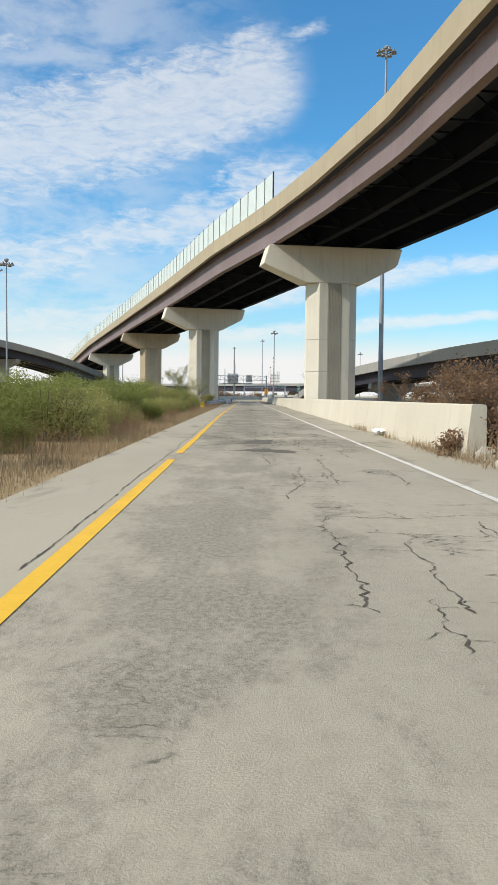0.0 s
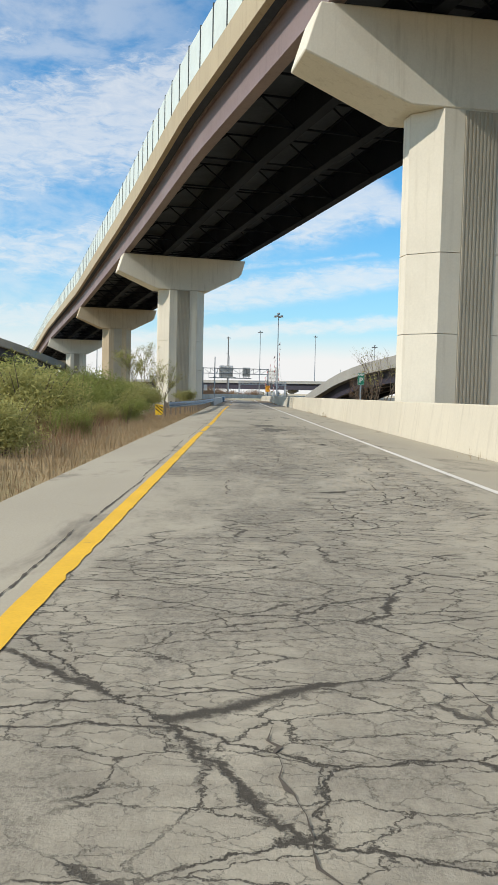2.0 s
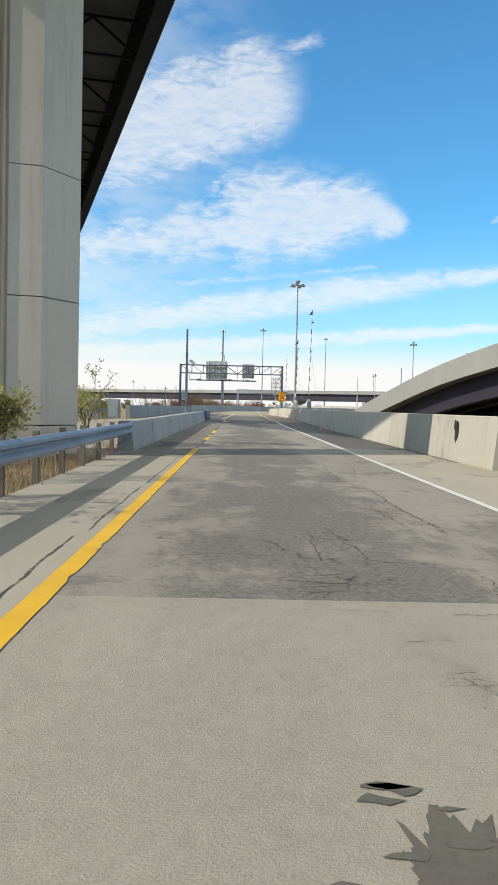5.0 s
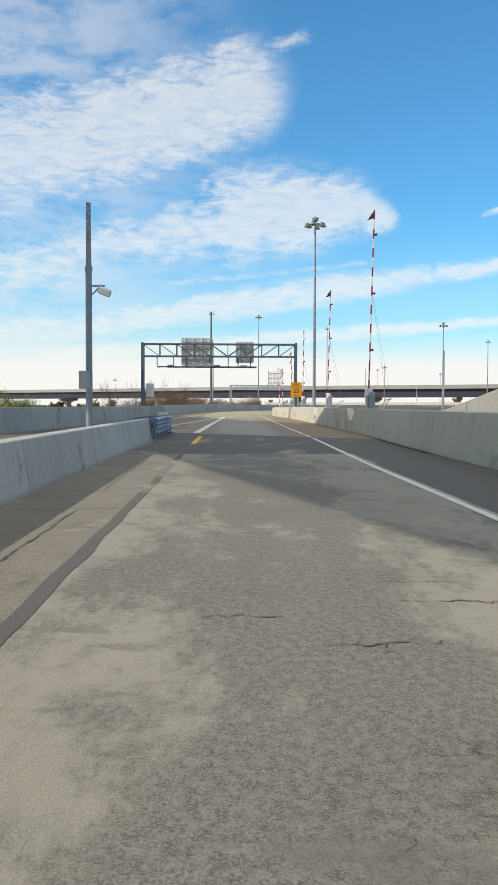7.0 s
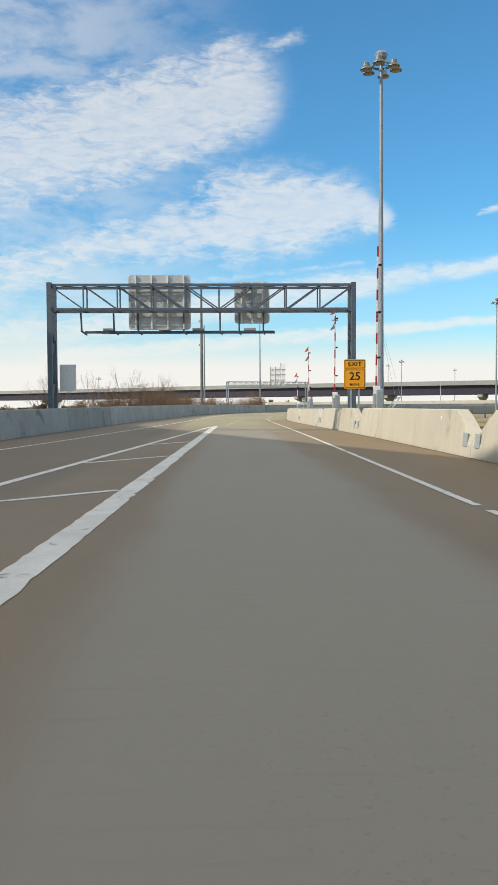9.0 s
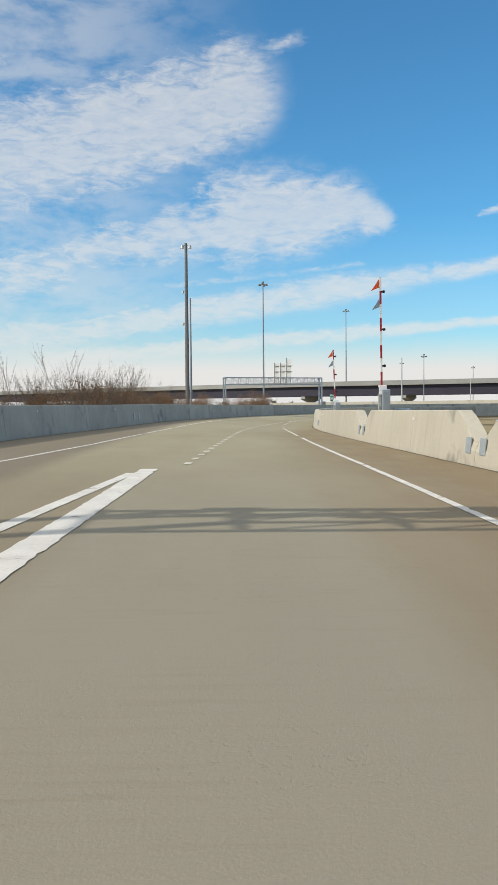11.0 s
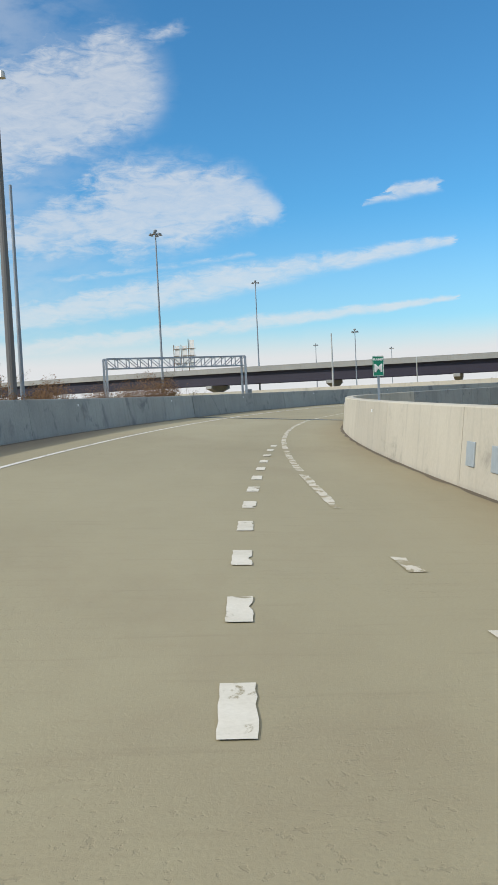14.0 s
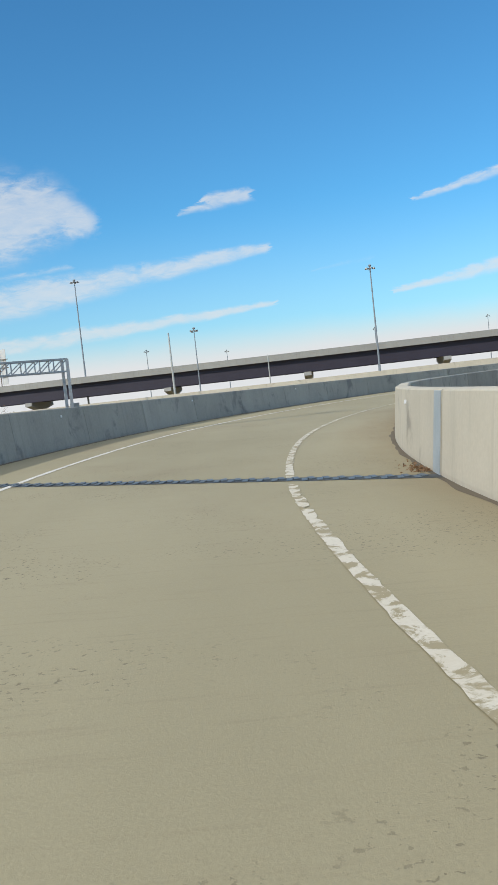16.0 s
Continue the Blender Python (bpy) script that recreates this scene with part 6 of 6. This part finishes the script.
def patch(s, o, ls, lo, mat, name="patch", z=0.0025, k=90, rough=0.9):
    """A broken patch with a ragged, torn rim."""
    bm = bmesh.new()
    seed = Vector((rng.uniform(0, 50), rng.uniform(0, 50), 0))
    vs = []
    for i in range(k):
        a = 6.28319 * i / k
        p = seed + Vector((math.cos(a), math.sin(a), 0)) * 0.8
        r = math.exp(rough * (noise.noise(p) + 0.55 * noise.noise(p * 2.7) + 0.4 * noise.noise(p * 7.0) + 0.25 * noise.noise(p * 19.0)))
        vs.append(bm.verts.new(on(s + math.sin(a) * ls * r, o + math.cos(a) * lo * r, z)))
    bm.faces.new(vs)
    part(name, bm, mat, road)


for s, o, ls, lo in ((-4.8, 0.38, 0.7, 0.48), (-1.0, 0.35, 1.1, 0.4), (53.2, 0.75, 1.6, 0.4), (57.6, 0.65, 1.2, 0.45), (64.7, 1.05, 0.3, 0.19), (67.0, 0.2, 0.3, 0.17), (65.6, 0.5, 0.22, 0.24),
                     (72.0, 2.15, 0.5, 0.1), (70.7, 2.2, 0.4, 0.1), (69.5, 2.3, 0.35, 0.14), (69.2, 1.3, 0.6, 0.07), (82.8, 0.36, 0.4, 0.12), (93.6, 0.33, 0.45, 0.14)):
    patch(s, o, ls, lo, M["seal"])
    bm = bmesh.new()      # crumbs broken away round the rim
    for _ in range(26):
        a, d = rng.uniform(0, 6.28), rng.uniform(0.9, 2.2)
        cs, co, w = s + math.sin(a) * ls * d, o + math.cos(a) * lo * d, rng.uniform(0.008, 0.05)
        vs = [bm.verts.new(on(cs + math.sin(q) * w * rng.uniform(0.3, 1.2), co + math.cos(q) * w * rng.uniform(0.8, 2.6), 0.0042)) for q in (0.0, 0.9, 1.8, 2.7, 3.6, 4.5, 5.4)]
        bm.faces.new(vs)
    tagged(part("crumb", bm, M["seal"], road), kind="stuff")


for s, o, ls, lo, z in ((118.4, -1.7, 1.3, 0.8, 0.0016), (120.4, 0.6, 0.6, 1.3, 0.0046)):
    patch(s, o, ls, lo, M["dark_asphalt"], z=z, rough=0.6)


def skewed(a, b, z, left=None):
    """A sheet across the road between two lines that run along the skewed joint (a, b metres from it; a None: square at 154.5)."""
    bm = bmesh.new()
    l0, r0 = (-9.9 if left is None else left), 5.83
    rows = []
    for i in range(41):
        o = l0 + (r0 - l0) * i / 40
        near = 154.5 if a is None else joint_at(o) + a
        far = joint_at(o) + b
        if near < far:
            rows.append([bm.verts.new(on(near + (far - near) * k / 4, o, z)) for k in range(5)])
    for p, q in zip(rows, rows[1:]):
        for k in range(4):
            bm.faces.new((p[k], q[k], q[k + 1], p[k + 1]))
    return bm


part("patch", skewed(None, -0.2, 0.003, -2.7), M["dark_asphalt"], road, "dark newer asphalt before the bridge joint")
part("patch", skewed(-6.5, -0.2, 0.0025), M["dark_asphalt"], road, "dark newer asphalt before the bridge joint")
bm = bmesh.new()
strip(bm, 118, 156, lambda s: RIGHT_LINE(s) + 0.15, lambda s: RIGHT_WALL(s) - 0.02, 0.0018)
part("patch", bm, M["dark_asphalt"], road, "dark newer asphalt shoulder")
bm = bmesh.new()
strip(bm, 113, 154.4, lambda s: YELLOW(s) - 0.09 - 0.03 * noise.noise(Vector((s, 0, 0))), lambda s: YELLOW(s) + 0.04 + 0.04 * noise.noise(Vector((s, 3, 0))), 0.0045, 0.4)
part("sealed_seam", bm, M["dark_asphalt"], road, "dark sealed seam")
for a, b in ((112, 168), (168, 224), (224, 300), (300, 380)):
    bm = bmesh.new()
    strip(bm, a, b, lambda s: RIGHT_WALL(s) - 0.10 - 0.08 * noise.noise(Vector((s * 0.9, 0, 0))), lambda s: RIGHT_WALL(s) + 0.01, 0.003, 0.4)
    part("gutter_dirt", bm, M["gutter"], road, "dark dirt along the barrier foot")
    if a > 160:
        bm = bmesh.new()
        strip(bm, a, b, lambda s: LEFT_WALL(s) - 0.01, lambda s: LEFT_WALL(s) + 0.14 + 0.1 * noise.noise(Vector((s * 0.9, 5, 0))), 0.003, 0.4)
        part("gutter_dirt", bm, M["gutter"], road, "dark dirt along the barrier foot")
# black seal and steel cover where the right barrier is cut by the finger joint
for a, b, push, name, mat in ((298.78, 298.92, 0.03, "joint_seal", "black"), (298.9, 299.42, -0.012, "joint_cover", "plate")):
    bm = bmesh.new()
    rings = []
    for q in (a, b):
        t = heading(q)
        rt = Vector((math.cos(t), -math.sin(t), 0))
        p = on(q, RIGHT_WALL(q))
        rings.append([bm.verts.new(p + rt * (x + push) + Vector((0, 0, z))) for x, z in ((0.0, 0.0), (0.0, 0.06), (0.025, 0.3), (0.1, 1.0), (0.115, 1.13), (0.16, 1.135), (0.16, 0.0))])
    for k in range(7):
        bm.faces.new((rings[0][k], rings[0][(k + 1) % 7], rings[1][(k + 1) % 7], rings[1][k]))
    bm.faces.new(rings[0]), bm.faces.new(rings[1][::-1])
    part(name, bm, M[mat], right_bridge, "pale blue-grey steel joint cover" if mat == "plate" else "")
part("joint_header", skewed(-0.16, -0.01, 0.0045), M["far_concrete"], road, "pale concrete joint header")
part("joint_gap", skewed(-0.01, 0.045, 0.006), M["black"], road)
part("joint_header", skewed(0.045, 0.16, 0.0045), M["far_concrete"], road, "pale concrete joint header")
def finger_at(o):
    """Where the skewed finger joint lies at an offset."""
    return 301.15 - 0.42 * o


bm = bmesh.new()
rows = []
for i in range(41):
    o = LEFT_WALL(302) + (RIGHT_WALL(299) - LEFT_WALL(302)) * i / 40
    rows.append([bm.verts.new(on(finger_at(o) + d, o, 0.004)) for d in (-0.24, 0.24)])
for p, q in zip(rows, rows[1:]):
    bm.faces.new((p[0], q[0], q[1], p[1]))
joint = part("finger_joint", bm, M["post"], road, "dark steel finger joint")
o = LEFT_WALL(302) + 0.05
while o < 5.3:
    for d0, d1, shift in ((-0.23, 0.05, 0.0), (0.23, -0.05, 0.1)):
        bm = bmesh.new()
        bar(bm, on(finger_at(o + shift) + d0, o + shift, 0.012), on(finger_at(o + shift) + d1, o + shift + 0.02, 0.012), 0.085, 0.012)
        part("finger", bm, M["truss"], joint)
    o += 0.21
for s in (338.0,):
    bm = bmesh.new()
    strip(bm, s, s + 0.05, lambda q: LEFT_WALL(q), lambda q: RIGHT_WALL(q), 0.0035)
    part("joint_gap", bm, M["crack"], road)


def wall_plate(s, side, z, w, h, mat, name, label, category):
    line = RIGHT_WALL if side > 0 else LEFT_WALL
    p = on(s, line(s) + side * (0.025 + 0.107 * (z - 0.3) - 0.01), z)
    m = Matrix.Translation(p) @ Matrix.Rotation(-heading(s), 4, "Z") @ Matrix.Rotation(side * 0.1, 4, "Y")
    bm = bmesh.new()
    box(bm, -0.012, 0.012, -w / 2, w / 2, -h / 2, h / 2, m)
    return solid(name, bm, mat, label, category, name + "s on the barriers", bevel=0.004)


for c in NOTCHES:
    for s in (c - 0.5, c + 0.5):
        wall_plate(s, 1, 0.42, 0.36, 0.34, M["plate"], "cover_plate", "pale blue-grey steel cover plate on the barrier", "plate")
for s in (269.0, 270.1):
    wall_plate(s, 1, 0.5, 0.36, 0.34, M["plate"], "cover_plate", "pale blue-grey steel cover plate on the barrier", "plate")
for s in (255.4, 256.6):
    wall_plate(s, -1, 0.5, 0.4, 0.36, M["plate"], "cover_plate", "pale blue-grey steel cover plate on the barrier", "plate")
for s in range(176, 340, 12):
    wall_plate(s + 3.1, -1, 0.92, 0.12, 0.07, M["litter"], "reflector", "small white reflector on the barrier", "reflector")
    wall_plate(s + 7.0, 1, 0.92, 0.12, 0.07, M["litter"], "reflector", "small white reflector on the barrier", "reflector")


def build_litter():
    bm = bmesh.new()
    for _ in range(14):
        c = Vector((4.62 + rng.uniform(-0.22, 0.2), 4.2 + rng.uniform(-0.5, 0.5), 0.05 + rng.random() * 0.08))
        vs = []
        for i in range(7):
            a = i * 0.9
            vs.append(bm.verts.new(c + Vector((math.cos(a) * 0.16 * rng.uniform(0.5, 1.3), math.sin(a) * 0.26 * rng.uniform(0.5, 1.3), rng.uniform(-0.05, 0.09)))))
        top = bm.verts.new(c + Vector((0, 0, 0.12)))
        for i in range(7):
            bm.faces.new((vs[i], vs[(i + 1) % 7], top))
    solid("plastic_sheet", bm, M["litter"], "crumpled white plastic sheet at the barrier foot", "litter")


build_litter()


bm = bmesh.new()
leaf_cloud(bm, 150, lambda: on(299.4 + abs(rng.gauss(0, 0.6)), RIGHT_WALL(299) - 0.03 - abs(rng.gauss(0, 0.12)), 0.01 + 0.015 * rng.random()), 0.05, 0.016)
solid("leaf_litter", bm, M["leaf_brown"], "brown dead leaves blown against the barrier foot", "leaf litter", kind="stuff")


def diamond_sign(x, y, z):
    root = thing("warning_sign", "back of a diamond warning sign on a post", "road sign", at=pose(x, y, z))
    bm = bmesh.new()
    prism(bm, [(0, 0.75), (-0.75, 0), (0, -0.75), (0.75, 0)], -0.01, 0.01, Matrix.Translation((0, 0, 3.2)) @ FACE)
    part("board", bm, M["sheet"], root)
    bm = bmesh.new()
    bar(bm, (0, -0.05, -0.4), (0, -0.05, 3.7), 0.08, 0.06, up=(0, 1, 0))
    part("post", bm, M["galv"], root)


diamond_sign(-20.5, 118, -0.3)

bm = bmesh.new()
for k in range(9):
    s, o, z = 140.3 + rng.uniform(-0.7, 0.7), 4.8 + rng.uniform(-0.25, 0.2), 0.03 + rng.random() * 0.06
    a = on(s, o, z)
    bar(bm, a, a + Vector((rng.uniform(-0.1, 0.1), rng.uniform(0.15, 0.4), rng.uniform(-0.02, 0.03))), 0.07, 0.012)
solid("yellow_strap", bm, M["amber"], "tangled yellow strap lying at the barrier foot", "litter")
bm = bmesh.new()
m = Matrix.Translation(on(112.6, RIGHT_WALL(112.6) + 0.06, 0.0)) @ Matrix.Rotation(radians(90), 4, "Y")
prism(bm, [(-0.98, -0.14), (-0.62, -0.2), (-0.46, -0.02), (-0.55, 0.1), (-0.75, 0.06), (-0.82, 0.16), (-1.02, 0.12)], -0.02, 0.02, m)
part("spalled_hole", bm, M["black"], right_bridge, "dark spalled hole in the concrete")
